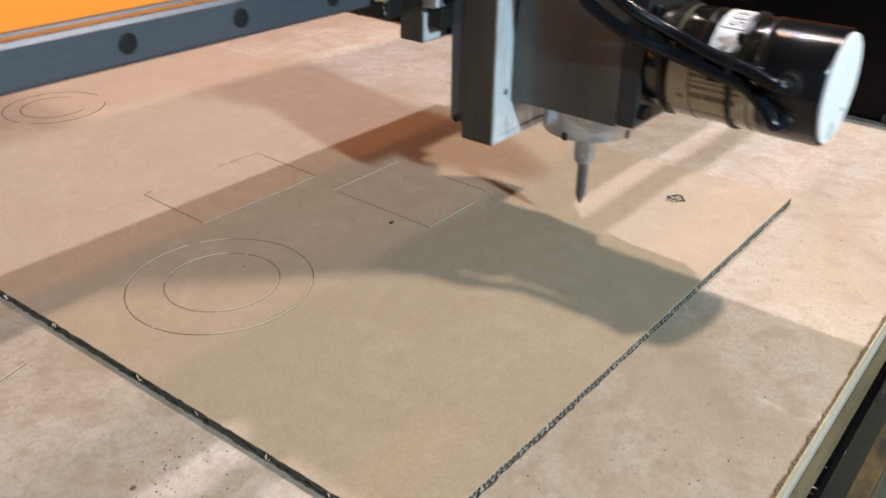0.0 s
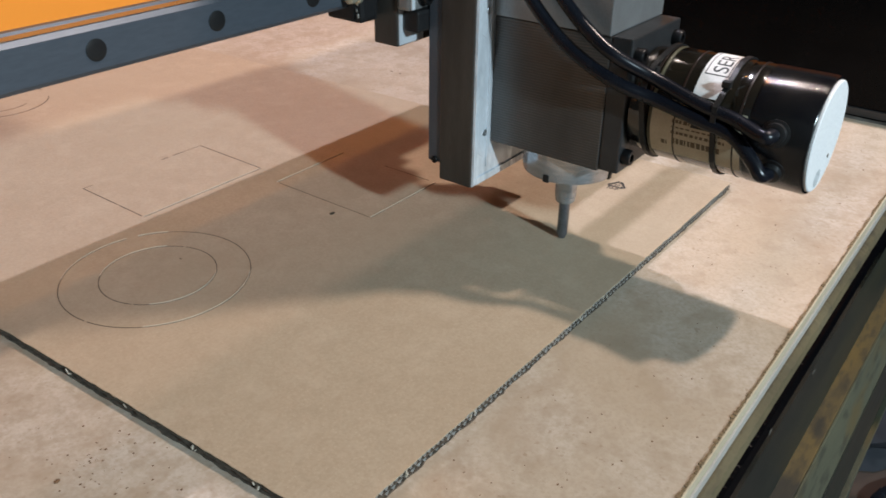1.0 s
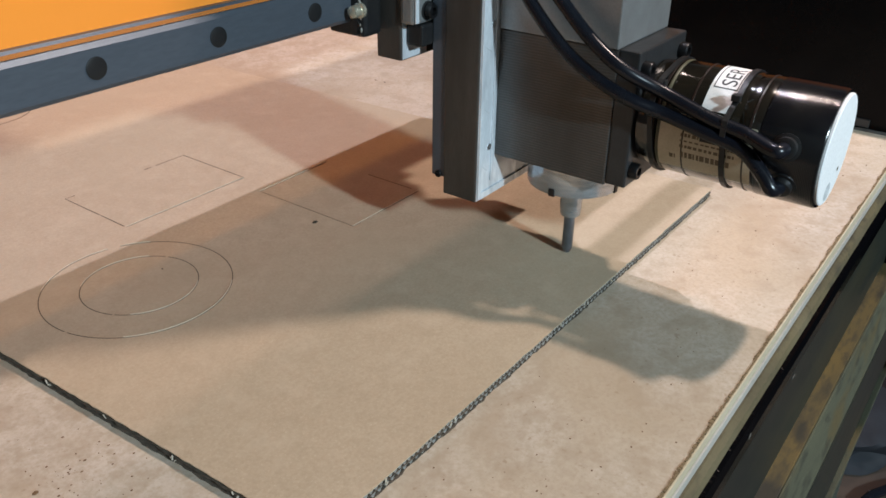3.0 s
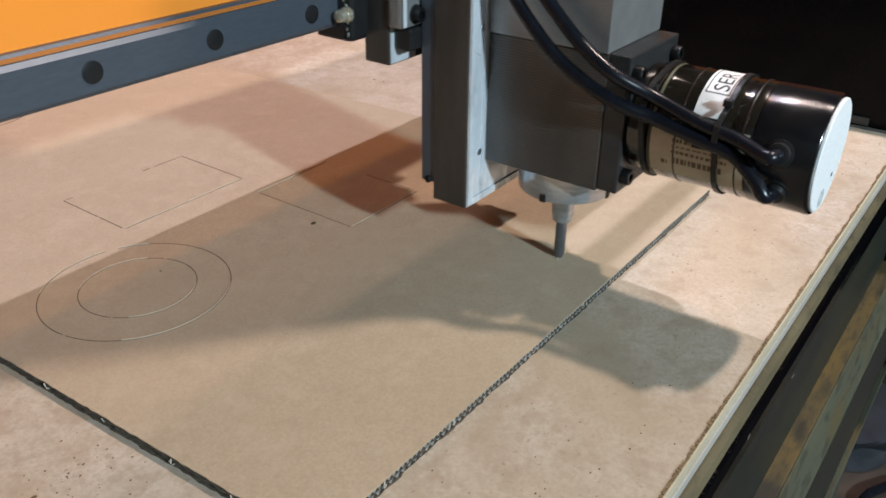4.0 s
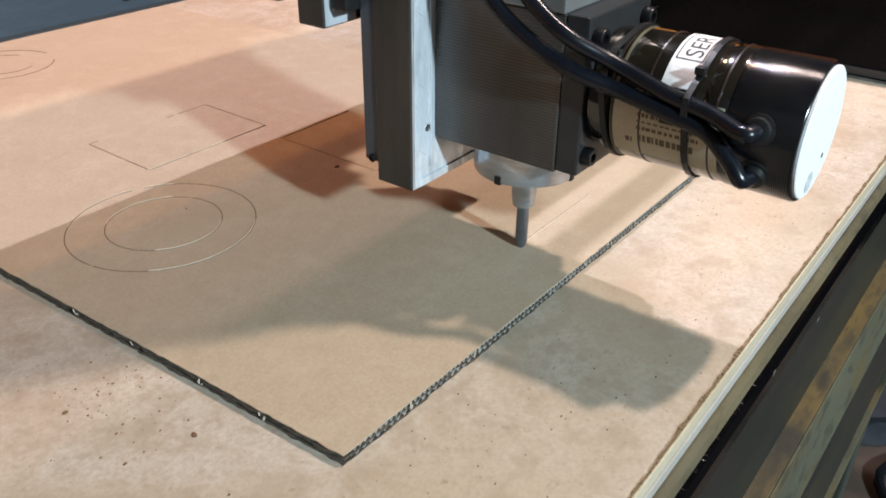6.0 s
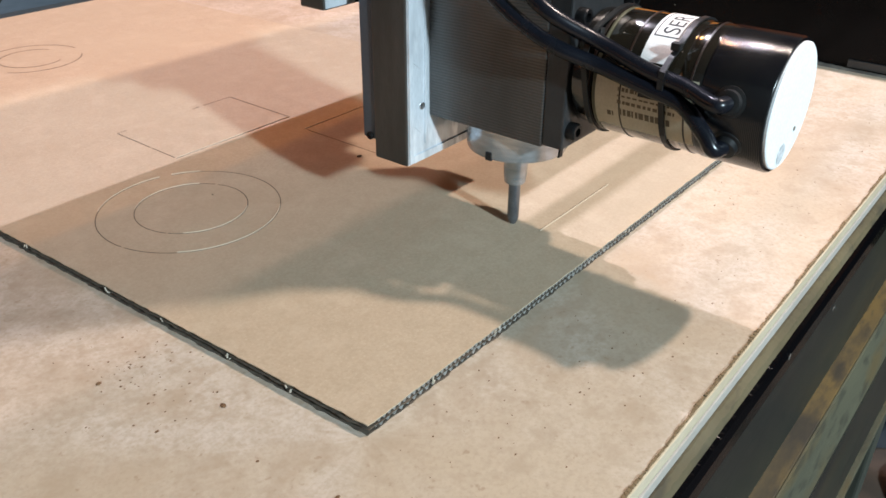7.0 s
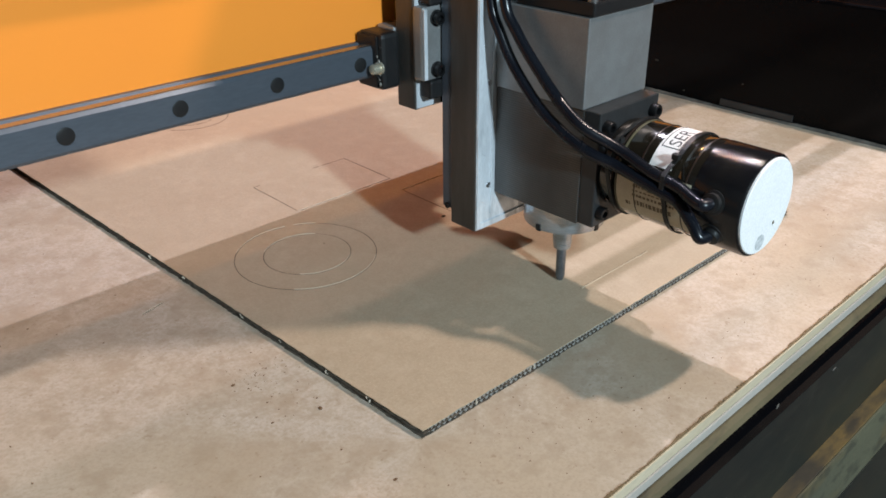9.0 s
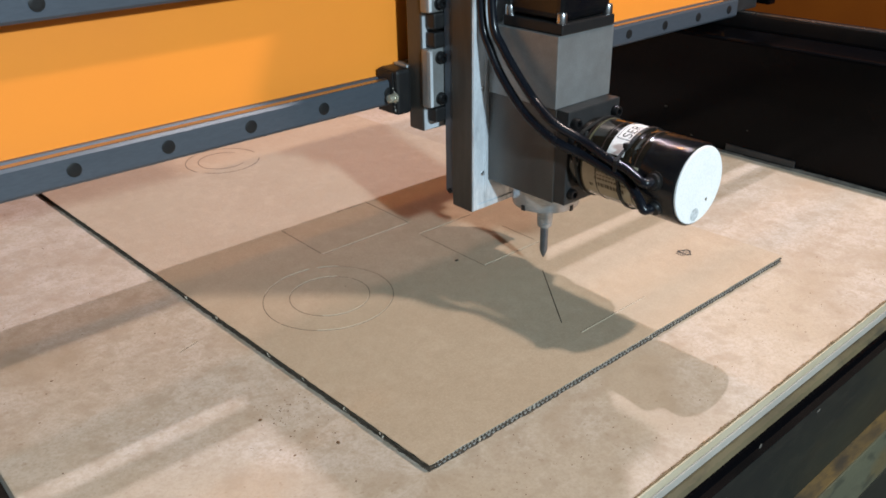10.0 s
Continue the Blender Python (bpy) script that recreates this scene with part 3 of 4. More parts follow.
def build_debris():
    rnd = random.Random(21)
    bm = bmesh.new()

    def speck(x, y, z, s):
        r = bmesh.ops.create_icosphere(bm, subdivisions=1, radius=s)
        bmesh.ops.scale(bm, vec=(rnd.uniform(0.7, 2.0), rnd.uniform(0.7, 1.5), rnd.uniform(0.3, 0.6)), verts=r["verts"])
        bmesh.ops.translate(bm, vec=(x, y, z + s * 0.25), verts=r["verts"])

    for x, y, s in ((-0.024, 0.058, 0.0017), (-0.048, 0.110, 0.0014), (-0.03, -0.013, 0.001), (-0.02, 0.067, 0.0008), (-0.05, 0.066, 0.0009), (-0.036, 0.023, 0.0009)):
        speck(x, y, ZB, s * 0.8)
    for k in range(60):
        speck(rnd.gauss(-0.035, 0.012), rnd.gauss(0.105, 0.016), ZB, rnd.uniform(0.00012, 0.00045))
    for k in range(70):
        speck(rnd.uniform(-0.15, 0.58), rnd.uniform(-0.085, -0.01), ZB, rnd.uniform(0.00015, 0.00045))
    for cx, cy, n, spread in ((0.03, -0.035, 14, 0.024), (0.10, -0.055, 16, 0.026), (0.19, -0.06, 9, 0.03), (0.05, -0.018, 14, 0.035), (-0.045, 0.085, 14, 0.02)):
        for k in range(n):
            y = rnd.gauss(cy, spread * 0.5)
            if y < -0.004 or cx < 0:
                speck(rnd.gauss(cx, spread), max(y, -0.088), ZB, rnd.uniform(0.00014, 0.00042))
    for k in range(50):
        speck(rnd.uniform(-0.18, -0.05), rnd.uniform(-0.05, 0.6), ZB, rnd.uniform(0.00015, 0.0006))
    tagged(part("cutting_chips", bm, DUST), "scattered dark brown cutting chips on the bed", "chips", kind="stuff")
    for x, y, s in ((0.187, 0.182, 0.0011), (0.1885, 0.1815, 0.0007), (0.09, 0.21, 0.0006)):
        bm = bmesh.new()
        speck(x, y, H_CARD, s)
        tagged(part("paper_crumb", bm, CUT_DARK), "small dark crumb on the cardboard", "crumb", "crumbs on the sheet")


# ---- gantry; its space starts at the tool tip's y ----
def build_gantry():
    g = empty("gantry", "orange enamelled gantry beam with steel guide rails", "gantry")
    part("beam", box(-0.62, 0.70, 0.1165, 0.246, 0.137, 0.272, 0.003), ORANGE, g)
    for z in (0.1515, 0.2505):
        bm = bmesh.new()
        # rail section: waisted flanks, swept along x
        prof = [(0.0985, -0.0078), (0.0985, 0.0078), (0.1000, 0.0098), (0.1065, 0.0098), (0.1085, 0.0075), (0.1115, 0.0075), (0.1130, 0.0098), (0.1163, 0.0098),
                (0.1163, -0.0098), (0.1130, -0.0098), (0.1115, -0.0075), (0.1085, -0.0075), (0.1065, -0.0098), (0.1000, -0.0098)]
        ends = [[bm.verts.new((x, y, z + dz)) for y, dz in prof] for x in (-0.60, 0.655)]
        for k in range(len(prof)):
            bm.faces.new((ends[0][k], ends[0][(k + 1) % len(prof)], ends[1][(k + 1) % len(prof)], ends[1][k]))
        bm.faces.new(ends[0])
        bm.faces.new(ends[1])
        bmesh.ops.recalc_face_normals(bm, faces=bm.faces)
        r = part("guide_rail", bm, RAIL, g, "blue grey steel linear rail")
        part("polished_flank", box(-0.60, 0.655, 0.1002, 0.1063, z + 0.0099, z + 0.0102), RAIL_TOP, r, "polished rail flank")
        x = -0.585
        while x < 0.65:
            part("bolt_cap", lathe([(0.0046, 0.0984), (0.0046, 0.0981), (0.0040, 0.0979), (0.0012, 0.0979)], "y", (x + 0.0022, 0, z), 20), BLACK, r, smooth=True)
            x += 0.061
    part("cable_tray", box(-0.60, 0.70, 0.0955, 0.1110, 0.342, 0.348, 0.001), FRAME, g, "narrow dark cable tray above the beam")
    for x in (-0.55, 0.69):
        part("tray_arm", box(x - 0.006, x + 0.006, 0.0965, 0.1168, 0.3482, 0.3520, 0.001), FRAME, g)
        part("tray_bracket", box(x - 0.006, x + 0.006, 0.117, 0.133, 0.273, 0.3480, 0.001), FRAME, g)
    for x in (-0.62, 0.701):
        part("end_plate", box(x, x + 0.014, 0.085, 0.26, 0.150, 0.36, 0.002), FRAME, g, "black gantry end plate")
    part("rail_shoe", box(0.652, 0.700, 0.100, 0.26, 0.1458, 0.1700, 0.002), MOTOR_PLATE, g, "dark grey bearing shoe on the side rail")
    return g


# ---- cross carriage on the gantry; its space starts at the tool tip's x and y ----
def build_carriage():
    c = empty("cross_carriage", "grey aluminium cross carriage plate with linear bearings on the gantry", "machine carriage")
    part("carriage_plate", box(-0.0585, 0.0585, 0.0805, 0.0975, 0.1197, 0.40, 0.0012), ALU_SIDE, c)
    # Bright sheet carries the light on the plate's front in its colour.
    part("front_face", box(-0.0575, -0.0365, 0.0800, 0.0804, 0.1207, 0.399, 0), ALU, c, "milled face in a lit bright tone")
    for z in (0.1515, 0.2505):
        b = part("rail_bearing", box(-0.060, 0.060, 0.0978, 0.1145, z - 0.019, z + 0.019, 0.0015), STEEL, c)
        for s in (-1, 1):
            part("end_seal", box(min(s * 0.0605, s * 0.0755), max(s * 0.0605, s * 0.0755), 0.0915, 0.1145, z - 0.0180, z + 0.0180, 0.0030), BLACK, b, "black plastic end seal")
        part("grease_nipple", lathe([(0.0040, -0.0756), (0.0040, -0.0772), (0.0030, -0.0776), (0.0034, -0.0806), (0.0030, -0.0828), (0.0016, -0.0836)], "x", (0, 0.0930, z - 0.003), 18), NIPPLE, b, "pale brass grease nipple", True)
        part("seal_plate", box(-0.0772, -0.0757, 0.0945, 0.1140, z - 0.0165, z + 0.0165, 0.0012), BLACK, b, "black scraper plate")
        rnd = random.Random(int(z * 1000))
        for k in range(9):
            bm = bmesh.new()
            bmesh.ops.create_icosphere(bm, subdivisions=2, radius=rnd.uniform(0.0003, 0.0009))
            for v in bm.verts:
                v.co = v.co * (1 + 0.5 * noise.noise(v.co * 900 + Vector((k, 0, 0))))
            bmesh.ops.scale(bm, vec=(0.7, 0.8, rnd.uniform(0.9, 2.0)), verts=bm.verts)
            bmesh.ops.translate(bm, vec=(-0.0760 - rnd.uniform(0, 0.0012), 0.0915 + rnd.uniform(-0.0004, 0.003), z + rnd.uniform(-0.016, 0.014)), verts=bm.verts)
            part("grease_lump", bm, GREASE if k % 3 else BLACK, b, "smeared old grease", True)
        for dz in (-0.012, 0.012):
            socket_bolt("seal_screw", (-0.0755, 0.1, z + dz), "-x", 0.0018, 0.001, BOLT, b)
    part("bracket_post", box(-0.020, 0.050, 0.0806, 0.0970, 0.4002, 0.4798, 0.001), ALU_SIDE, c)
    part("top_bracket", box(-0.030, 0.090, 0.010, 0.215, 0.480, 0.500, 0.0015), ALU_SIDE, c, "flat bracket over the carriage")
    for s in (-1, 1):
        for z0 in (0.1405, 0.213):
            b = part("z_bearing", box(min(s * 0.060, s * 0.0355), max(s * 0.060, s * 0.0355), 0.0705, 0.0800, z0, z0 + 0.046, 0.0022), STEEL, c, "steel flanged bearing block")
            part("bearing_seal", box(min(s * 0.055, s * 0.036), max(s * 0.055, s * 0.036), 0.0690, 0.0795, z0 - 0.012, z0 - 0.0004, 0.0015), BLACK, b, "black end seal")
            part("bearing_seal", box(min(s * 0.055, s * 0.036), max(s * 0.055, s * 0.036), 0.0690, 0.0795, z0 + 0.0464, z0 + 0.058, 0.0015), BLACK, b, "black end seal")
            for xa, xb in ((0.0372, 0.0398), (0.0566, 0.0594)):
                part("bearing_lip", box(min(s * xa, s * xb), max(s * xa, s * xb), 0.0693, 0.0704, z0 + 0.0012, z0 + 0.0448, 0.0004), ALU, b, "bright ground edge")
            for dz in (0.0065, 0.0385):
                # Raised black disc imitates the shade of a counterbore; no hole is cut.
                part("counterbore_shade", lathe([(0.0050, 0.0704), (0.0050, 0.0700), (0.0042, 0.0699), (0.0010, 0.0699)], "y", (s * 0.0485, 0, z0 + dz), 20), BLACK, b)
                socket_bolt("bearing_bolt", (s * 0.0485, 0.0698, z0 + dz), "-y", 0.0040, 0.0040, BOLT, b)
    return c


# ---- milling head; its space starts at the tool tip ----
MZ = 0.103
MR = 0.0285


def on_motor(theta, y, r):
    a = radians(theta)
    return (r * math.cos(a), y, MZ + r * math.sin(a))


def motor_patch(t0, t1, y0, y1, r, n=20, thick=0.00025):
    """A label wrapped round the motor."""
    bm = bmesh.new()
    rows = []
    for k in range(n + 1):
        t = t0 + (t1 - t0) * k / n
        rows.append([bm.verts.new(on_motor(t, y, rr)) for y, rr in ((y0, r), (y0, r + thick), (y1, r + thick), (y1, r))])
    for a, b in zip(rows, rows[1:]):
        for k in range(4):
            bm.faces.new((a[k], a[(k + 1) % 4], b[(k + 1) % 4], b[k]))
    bm.faces.new(rows[0])
    bm.faces.new(rows[-1])
    bmesh.ops.recalc_face_normals(bm, faces=bm.faces)
    return bm


def build_head():
    hd = empty("milling_head", "grey milling head with horizontal black servo motor and pointed cutter", "milling head")
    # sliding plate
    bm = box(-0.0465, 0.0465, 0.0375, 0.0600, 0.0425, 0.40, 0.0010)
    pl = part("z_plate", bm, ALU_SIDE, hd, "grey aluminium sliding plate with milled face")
    # Thin sheet, brightened as the front lamp would light this face.
    part("milled_face", box(-0.0458, 0.0458, 0.0369, 0.0374, 0.0432, 0.399, 0), ALU, pl, "milled face in a lit bright tone")
    rnd = random.Random(8)
    for k in range(9):
        z = 0.062 + 0.034 * k
        bm = box(-0.0042, 0.0042, -0.0003, 0.0003, -0.0004, 0.0004)
        bmesh.ops.transform(bm, matrix=Matrix.Translation((-0.0385 + rnd.uniform(-0.001, 0.001), 0.0368, z)) @ Matrix.Rotation(radians(rnd.uniform(28, 42)), 4, "Y"), verts=bm.verts)
        part("mill_step", bm, ALU, pl)
    part("face_ridge", box(-0.0456, -0.0425, 0.0359, 0.0369, 0.0438, 0.397, 0.0003), ALU, pl)
    part("face_ridge", box(-0.0424, 0.0456, 0.0359, 0.0369, 0.0436, 0.0478, 0.0003), ALU, pl)
    part("face_ridge", box(-0.0330, -0.0318, 0.0362, 0.0369, 0.052, 0.397, 0.0003), ALU, pl)
    for z in (0.0735, 0.142, 0.21):
        socket_bolt("plate_screw", (-0.0350, 0.0369, z), "-y", 0.0019, 0.0006, ZINC, pl)
    for x0 in (-0.0455, 0.0335):
        r = part("z_rail", box(x0, x0 + 0.012, 0.0602, 0.0690, 0.052, 0.40, 0.0008), RAIL, pl, "dark steel vertical rail")
    socket_bolt("rail_screw", (-0.0445, 0.0640, 0.0535), "-x", 0.0022, 0.0022, BOLT, pl)
    # angle gearbox
    part("gearbox", box(-0.0290, 0.0290, -0.0322, 0.0367, 0.0668, 0.1388, 0.0009), MILLED, hd, "dark milled gearbox block")
    ub = part("upper_block", box(-0.0302, 0.0302, -0.0322, 0.0367, 0.1390, 0.1905, 0.0008), STEEL, hd, "smooth grey upper block")
    zm = part("upper_motor_flange", box(-0.0285, 0.0285, -0.0335, 0.0235, 0.1907, 0.1985, 0.0012), BLACK, hd, "black motor flange")
    part("upper_motor", box(-0.0265, 0.0265, -0.0315, 0.0215, 0.1987, 0.450, 0.006, seg=3), MOTOR, hd, "tall black square motor")
    for sx in (-1, 1):
        for y in (-0.0295, 0.0195):
            socket_bolt("flange_bolt", (sx * 0.0245, y, 0.1985), "+z", 0.0036, 0.0068, ZINC, zm)
    # spindle nose, collet and cutter
    nose = part("spindle_nose", lathe([(0.0268, 0.0667), (0.0268, 0.0520), (0.0264, 0.0511), (0.0256, 0.0507), (0.0052, 0.0507)], "z", n=56), NOSE, hd, "bluish turned steel nose", True)
    for k in range(4):
        a = radians(181 + 90 * k)
        # Uncut nose: a black block stands for the dark inside each spanner notch.
        bm = box(-0.0020, 0.0016, -0.0019, 0.0019, -0.0024, 0.0024, 0.0007)
        bmesh.ops.transform(bm, matrix=Matrix.Translation((0.0256 * math.cos(a), 0.0256 * math.sin(a), 0.0527)) @ Matrix.Rotation(a, 4, "Z"), verts=bm.verts)
        part("notch_shade", bm, BLACK, nose, "black block standing for a spanner notch's shade")
    part("collet_nut", lathe([(0.0068, 0.0506), (0.0064, 0.0340), (0.0058, 0.0292), (0.0054, 0.0287), (0.0031, 0.0286)], "z", n=32), NOSE, hd, "small turned collet", True)
    cutter = lathe([(0.0033, 0.0300), (0.0033, 0.0072), (0.0030, 0.0060), (0.0014, 0.0020), (0.0003, 0.0)], "z", n=28)
    for v in cutter.verts:
        if v.co.z < 0.0065 and v.co.x > 0.0006:
            v.co.x = 0.0006
    part("cutter", cutter, BIT, hd, "dark pointed engraving cutter", True)
    # motor
    part("motor_flange", box(-0.0288, 0.0288, -0.0436, -0.0324, 0.0680, 0.1392, 0.0010), MOTOR_PLATE, hd, "dark steel motor mounting plate")
    for x, z in ((-0.0228, 0.0765), (0.0228, 0.0765), (-0.0228, 0.1300), (0.0228, 0.1300)):
        socket_bolt("motor_bolt", (x, -0.0436, z), "-y", 0.0043, 0.0048, BOLT, hd)
    part("motor_front", lathe([(0.0235, -0.0437), (0.0270, -0.0450), (0.0272, -0.0500), (0.0262, -0.0525), (0.0280, -0.0535), (0.0280, -0.0560)], "y", (0, 0, MZ)), MOTOR_CAN, hd, "dark varnished motor front", True)
    part("front_ring", lathe([(0.0283, -0.0561), (0.0287, -0.0566), (0.0287, -0.0572), (0.0284, -0.0578)], "y", (0, 0, MZ)), OLIVE, hd, "thin worn metal ring", True)
    can = part("motor_can", lathe([(0.0280, -0.0579), (MR, -0.0585), (MR, -0.0935), (0.0282, -0.0941), (0.0282, -0.0947), (MR, -0.0953), (MR, -0.1040), (0.0281, -0.1046)], "y", (0, 0, MZ), 64), MOTOR_CAN, hd, "glossy dark varnished motor body", True)
    cap = part("rear_cover", lathe([(0.0283, -0.1047), (0.0289, -0.1052), (0.0289, -0.1322), (0.0283, -0.1332), (0.0275, -0.1334)], "y", (0, 0, MZ), 64), MOTOR, hd, "black plastic rear cover", True)
    part("end_disc", lathe([(0.0270, -0.1332), (0.0270, -0.1344), (0.0265, -0.1348), (0.0002, -0.1349)], "y", (0, 0, MZ), 64), WHITE, hd, "white painted end disc", True)
    part("disc_mark", lathe([(0.0011, -0.13495), (0.0011, -0.1351), (0.0004, -0.13515)], "y", (0.010, 0, MZ - 0.0125), 12), FAINT_INK, hd, "small dark spot")
    part("disc_scuff", lathe([(0.0048, -0.13492), (0.0046, -0.13498), (0.0010, -0.1350)], "y", (-0.002, 0, MZ - 0.0205), 9), SCUFF, hd, "grey scuffed patch")
    for y in (-0.0545, -0.0700, -0.1000):
        part("body_band", lathe([(MR - 0.0006, y + 0.0007), (MR + 0.0003, y + 0.0004), (MR + 0.0003, y - 0.0004), (MR - 0.0006, y - 0.0007)], "y", (0, 0, MZ), 64), BAND, can, "brownish worn band", True)
    lab = part("servo_label", motor_patch(58, 150, -0.0755, -0.0893, MR), PAPER, can, "white paper label lettered SER")
    bm = lettering("SER", 0.0105)
    for v in bm.verts:
        q = on_motor(122 - v.co.x / MR * 57.3, -0.0869 + v.co.y, MR + 0.0003 + max(v.co.z, 0))
        v.co = q
    part("label_letters", bm, INK, can)
    for args in ((124.5, 66, -0.0769, -0.0773), (124.5, 66, -0.0880, -0.0884), (125.3, 124.3, -0.0769, -0.0884)):
        part("label_frame", motor_patch(*args, MR + 0.00028, thick=0.00012), INK, can)
    part("rating_plate", motor_patch(158, 220, -0.0580, -0.1038, MR), CREAM, can, "yellowed maker label with printing")
    rnd = random.Random(3)
    for t, y0, y1, w in ((196, -0.0700, -0.0940, 6.5), (188, -0.0690, -0.0960, 3.0), (183, -0.0690, -0.0960, 1.5), (176, -0.0690, -0.0780, 3.5), (200.5, -0.064, -0.067, 5)):
        y = y0
        while y > y1:
            d = rnd.uniform(0.0008, 0.0022)
            part("printed_bar", motor_patch(t, t + w, y, max(y - d, y1), MR + 0.00028, 4, 0.0001), FAINT_INK, can)
            y -= d + rnd.uniform(0.0004, 0.0010)
    part("printed_bar", motor_patch(174.5, 180.5, -0.0785, -0.0960, MR + 0.00028, 4, 0.0001), INK, can)
    # cables, glands and ties
    for th, y in ((168, -0.1180), (206, -0.1190)):
        bm = lathe([(0.0066, 0.0), (0.0066, 0.0012), (0.0052, 0.0016), (0.0050, 0.0042), (0.0040, 0.0046)], "x", n=24)
        a = radians(th)
        bmesh.ops.transform(bm, matrix=Matrix.Translation(on_motor(th, y, MR - 0.0008)) @ Matrix.Rotation(-a, 4, "Y"), verts=bm.verts)
        part("cable_gland", bm, BLACK, cap, "black rubber gland", True)
    top = [(-0.030, 0.030, 0.47), (-0.036, 0.034, 0.33), (-0.040, 0.036, 0.24)]
    c1 = top + [(-0.040, 0.0327, 0.1933), (-0.040, 0.0244, 0.175), (-0.040, 0.0124, 0.1572), (-0.040, -0.0086, 0.1371), (-0.040, -0.0286, 0.1256), (-0.0385, -0.0450, 0.1190),
                (-0.0330, -0.060, 0.1140), (-0.0325, -0.085, 0.1085), (-0.0325, -0.100, 0.1050), (-0.0345, -0.112, 0.0960), (-0.0350, -0.1170, 0.0905), (-0.0295, -0.1190, 0.0900)]
    c2 = [(p[0] + 0.002, p[1] - 0.011, p[2]) for p in top] + [(-0.040, 0.0216, 0.1949), (-0.040, 0.0111, 0.1773), (-0.040, -0.0051, 0.1599), (-0.040, -0.023, 0.1439), (-0.0395, -0.0402, 0.1331),
                (-0.0310, -0.0580, 0.1235), (-0.0315, -0.082, 0.1160), (-0.0320, -0.100, 0.1125), (-0.0350, -0.112, 0.1095), (-0.0355, -0.1165, 0.1092), (-0.0300, -0.1180, 0.1090)]
    part("motor_cable", tube(c1, 0.0034), CABLE, hd, "glossy black cable", True)
    part("motor_cable", tube(c2, 0.0034), CABLE, hd, "glossy black cable", True)
    for y, mid, wide in ((-0.0540, 150, 24), (-0.0905, 160, 16)):
        pts = []
        for k in range(33):
            t = 360 * k / 32
            r = MR + 0.0004 + 0.0080 * math.exp(-((t - mid) / wide) ** 2)
            pts.append(on_motor(t, y, r))
        bm = bmesh.new()
        n = len(pts) - 1
        rows = []
        for p in pts[:-1]:
            o = (Vector(p) - Vector((0, y, MZ))).normalized()
            rows.append([bm.verts.new(Vector(p) + Vector((0, dy, 0)) + o * dr) for dy, dr in ((-0.0013, 0), (-0.0013, 0.0009), (0.0013, 0.0009), (0.0013, 0))])
        for i in range(n):
            a, b = rows[i], rows[(i + 1) % n]
            for k in range(4):
                bm.faces.new((a[k], a[(k + 1) % 4], b[(k + 1) % 4], b[k]))
        bmesh.ops.recalc_face_normals(bm, faces=bm.faces)
        tie = part("cable_tie", bm, BLACK, hd, "black cable tie")
        q = on_motor(136, y, MR + 0.0035)
        part("tie_head", box(q[0] - 0.0018, q[0] + 0.0018, q[1] - 0.0021, q[1] + 0.0021, q[2] - 0.0015, q[2] + 0.0018, 0.0005), BLACK, tie)
    return hd


def build_floor_clutter():
    """Loose cable and rags on the floor beyond the bed's corner."""
    rnd = random.Random(5)
    for k in range(3):
        pts = [(0.95 + 0.12 * i + rnd.uniform(-0.05, 0.05), -0.10 - 0.10 * k + rnd.uniform(-0.07, 0.07), -0.752) for i in range(8)]
        tagged(part("floor_cable", tube(pts, 0.008, 8, 6), CABLE, smooth=True), "black cable lying loosely on the workshop floor", "cable", "cables on the floor")
    for x, y, s in ((1.22, -0.02, 0.14), (1.40, -0.20, 0.11)):
        bm = bmesh.new()
        bmesh.ops.create_icosphere(bm, subdivisions=4, radius=s)
        for v in bm.verts:
            v.co *= 1 + 0.35 * noise.noise(v.co * 14 + Vector((x * 9, 0, 0)))
            v.co.z = max(v.co.z * 0.45, -0.02)
        bmesh.ops.translate(bm, vec=(x, y, -0.738), verts=bm.verts)
        tagged(part("plastic_bag", bm, RAG, smooth=True), "crumpled dark blue plastic bag on the floor", "bag", "bags on the floor")
    bm = bmesh.new()
    for k in range(160):
        x, y, s = rnd.uniform(0.8, 1.8), rnd.uniform(-0.7, 0.2), rnd.uniform(0.002, 0.006)
        r = bmesh.ops.create_icosphere(bm, subdivisions=1, radius=s)
        bmesh.ops.scale(bm, vec=(1.6, 0.8, 0.4), verts=r["verts"])
        bmesh.ops.translate(bm, vec=(x, y, -0.759), verts=r["verts"])
    tagged(part("floor_shavings", bm, FRAY), "pale shavings scattered on the dark floor", "shavings", kind="stuff")


build_room()
build_floor_clutter()
build_bed()
build_side_beam()
build_card()
build_cuts()
build_mark()
build_debris()
GANTRY = build_gantry()
CARRIAGE = build_carriage()
HEAD = build_head()

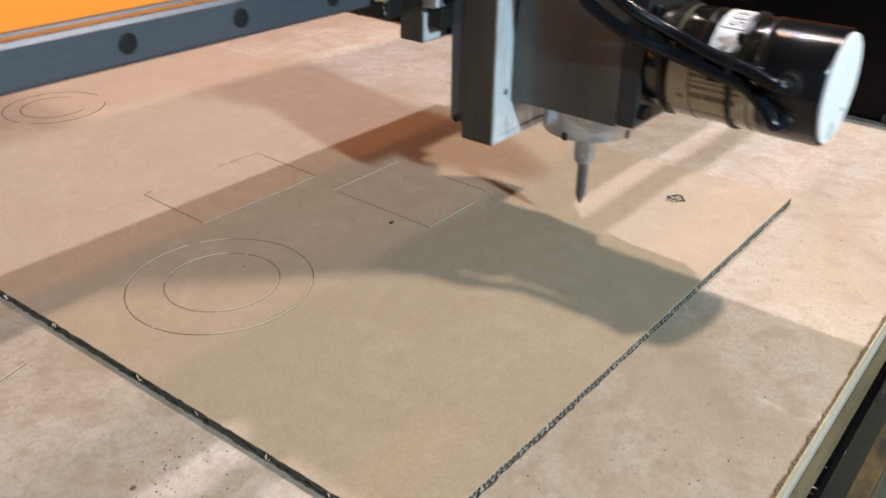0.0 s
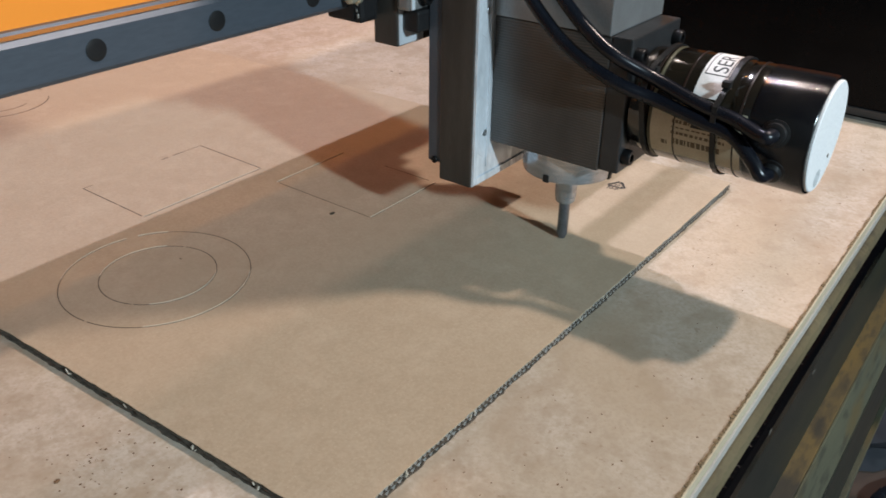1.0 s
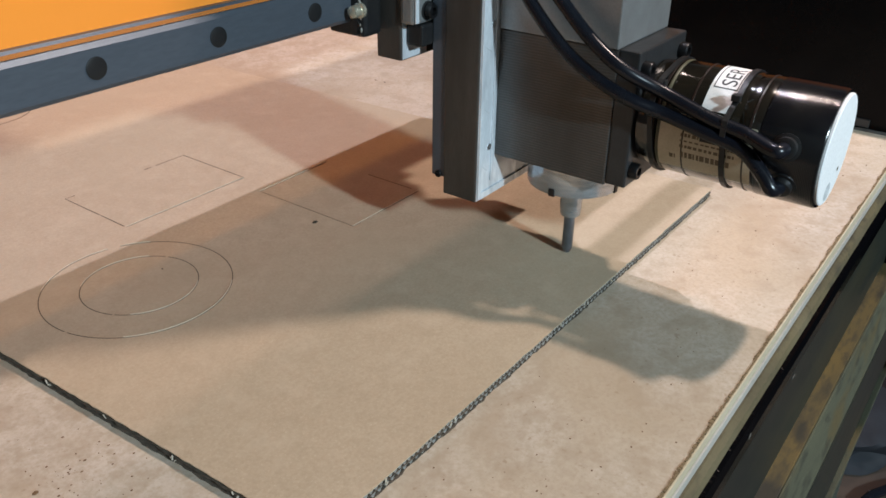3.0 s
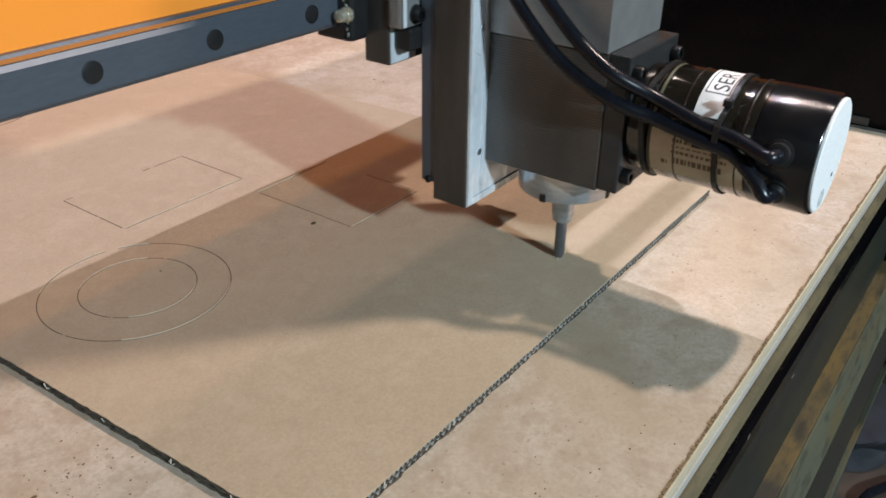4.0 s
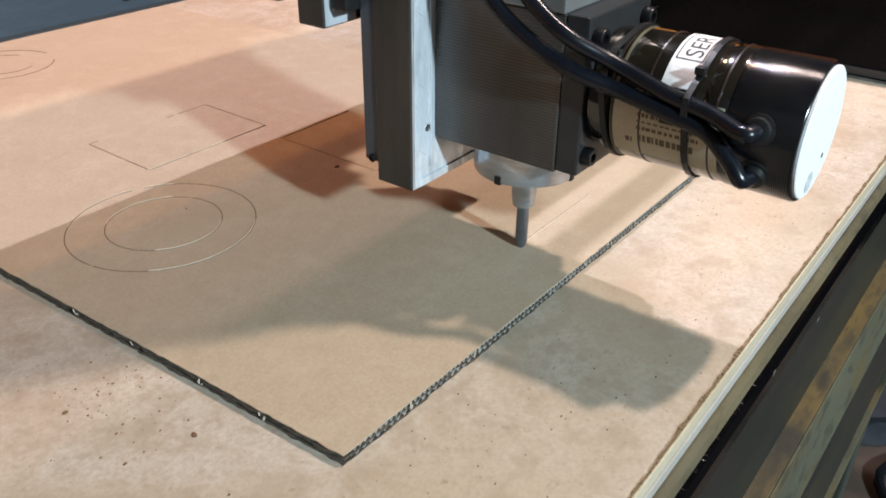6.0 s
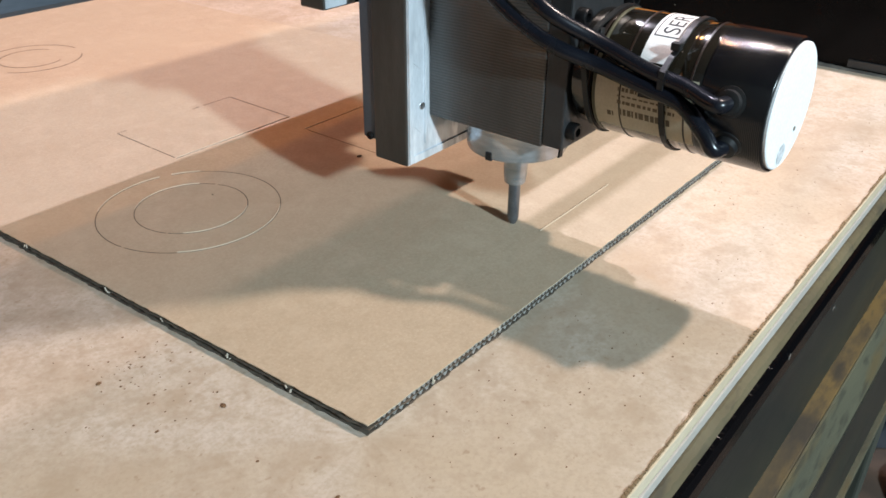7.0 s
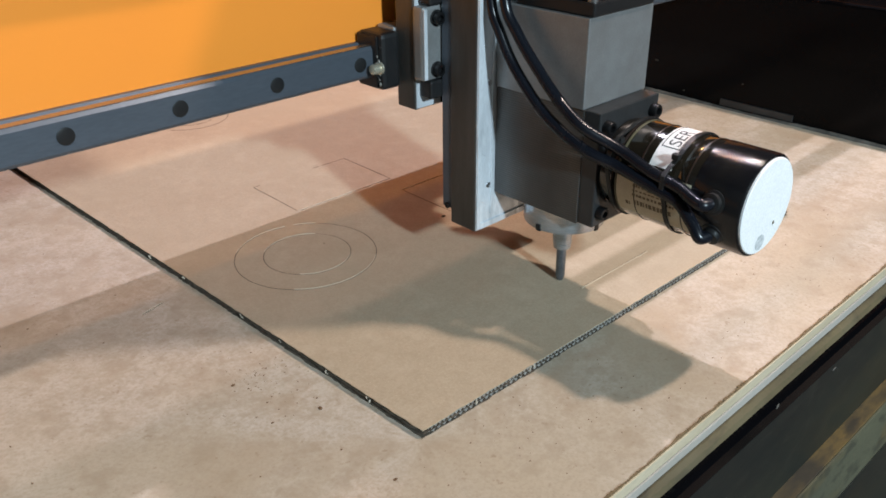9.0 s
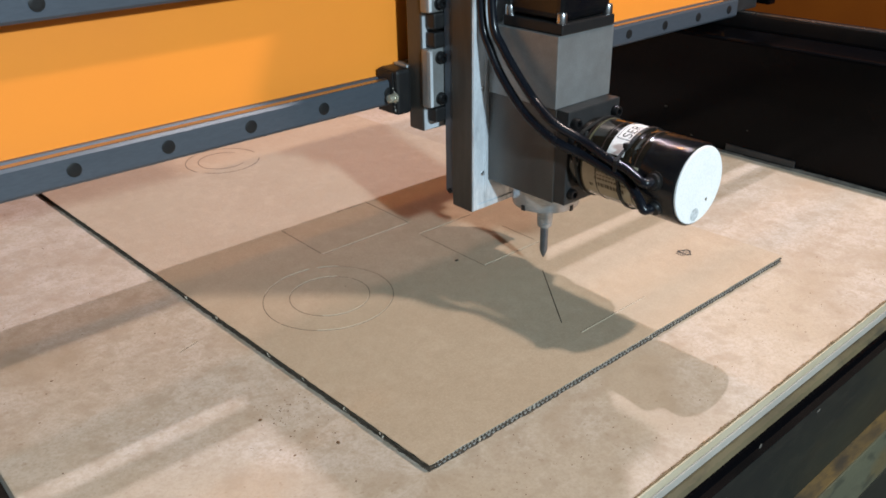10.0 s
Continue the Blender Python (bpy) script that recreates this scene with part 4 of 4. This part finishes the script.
# ---- what moves: tool tip x, y, z ----
TIP = [
    (0, 0.2592, 0.0873, 0.0212), (0.1, 0.2545, 0.0640, 0.0210), (0.2, 0.2523, 0.0515, 0.0170), (0.3, 0.2520, 0.0505, 0.0095), (0.4, 0.2520, 0.0502, 0.0015),
    (0.5, 0.2520, 0.0502, 0.0003), (1.7, 0.2518, 0.0500, 0.0003), (1.8, 0.2522, 0.0425, 0.0003), (1.9, 0.2527, 0.0348, 0.0005), (2.0, 0.2530, 0.0345, 0.0043),
    (2.1, 0.2530, 0.0345, 0.0130), (2.2, 0.2530, 0.0345, 0.0199), (2.5, 0.2530, 0.0345, 0.0199), (2.6, 0.2530, 0.0345, 0.0120), (2.7, 0.2530, 0.0345, 0.0030),
    (2.8, 0.2530, 0.0345, 0.0004), (3.9, 0.2525, 0.0345, 0.0004), (4.0, 0.2451, 0.0345, 0.0004), (4.5, 0.1845, 0.0345, 0.0003), (4.6, 0.1758, 0.0345, 0.0003),
    (4.7, 0.1754, 0.0345, 0.0030), (4.8, 0.1754, 0.0345, 0.0140), (4.9, 0.1754, 0.0345, 0.0213), (5.4, 0.1753, 0.0340, 0.0213), (5.5, 0.1752, 0.0338, 0.0169),
    (5.6, 0.1750, 0.0336, 0.0070), (5.7, 0.1747, 0.0335, 0.0006), (6.8, 0.1745, 0.0336, 0.0005), (6.9, 0.1746, 0.0430, 0.0005), (7.0, 0.1746, 0.0517, 0.0006),
    (7.1, 0.1746, 0.0520, 0.0090), (7.3, 0.1745, 0.0518, 0.0228), (7.5, 0.1745, 0.0518, 0.0228), (7.6, 0.1747, 0.0520, 0.0175), (7.7, 0.1750, 0.0522, 0.0080),
    (7.8, 0.1753, 0.0524, 0.0010), (7.9, 0.1754, 0.0525, 0.0006), (9.2, 0.1754, 0.0527, 0.0004), (9.3, 0.1840, 0.0640, 0.0003), (9.4, 0.1941, 0.0772, 0.0003), (9.5, 0.2042, 0.0903, 0.0003),
    (9.6, 0.2143, 0.1032, 0.0003), (9.7, 0.2240, 0.1152, 0.0003), (9.8, 0.2271, 0.1190, 0.0008), (9.9, 0.2271, 0.1192, 0.0070), (10, 0.2271, 0.1192, 0.0166),
]
# fresh cuts: start, end, times at which the cutter passes
FRESH = [((0.2527, 0.0345), (0.1755, 0.0345), 3.9, 4.6, 7), ((0.1754, 0.0527), (0.2271, 0.1192), 9.2, 9.75, 7)]


def fresh_cuts():
    """Slits opened by the cutter: each stretch comes up out of the board as the cutter passes."""
    out = []
    for a, b, t0, t1, n in FRESH:
        ob = empty("fresh_cut", "freshly cut thin slit in the cardboard", "cut line")
        for k in range(n):
            p, q = Vector(a).lerp(Vector(b), k / n), Vector(a).lerp(Vector(b), (k + 1) / n)
            bm = bmesh.new()
            strip(bm, [p, q], 0.0008, H_CARD + 0.00012)
            st = part("slit", bm, CUT_DARK, ob)
            bm = bmesh.new()
            strip(bm, [p, q], 0.0006, H_CARD + 0.0004, shift=0.0004, drop=0.0003)
            # Lip only on the run facing the lamp, its gleam put in colour.
            if abs(q.x - p.x) > 2 * abs(q.y - p.y):
                part("paper_lip", bm, CUT_PALE, st, "paper lip in a lit pale tone")
            out.append((st, t0 + (t1 - t0) * (k + 0.6) / n))
    return out


FRESH_PARTS = fresh_cuts()


def motions():
    walk(GANTRY, [(t, pose(0, y, 0)) for t, x, y, z in TIP])
    walk(CARRIAGE, [(t, pose(x, y, 0)) for t, x, y, z in TIP])
    walk(HEAD, [(t, pose(x, y, z)) for t, x, y, z in TIP])
    for st, t in FRESH_PARTS:
        walk(st, [(0, pose(0, 0, -0.0012)), (max(t - 0.1, 0.05), pose(0, 0, -0.0012)), (t, pose(0, 0, 0)), (10, pose(0, 0, 0))])


motions()
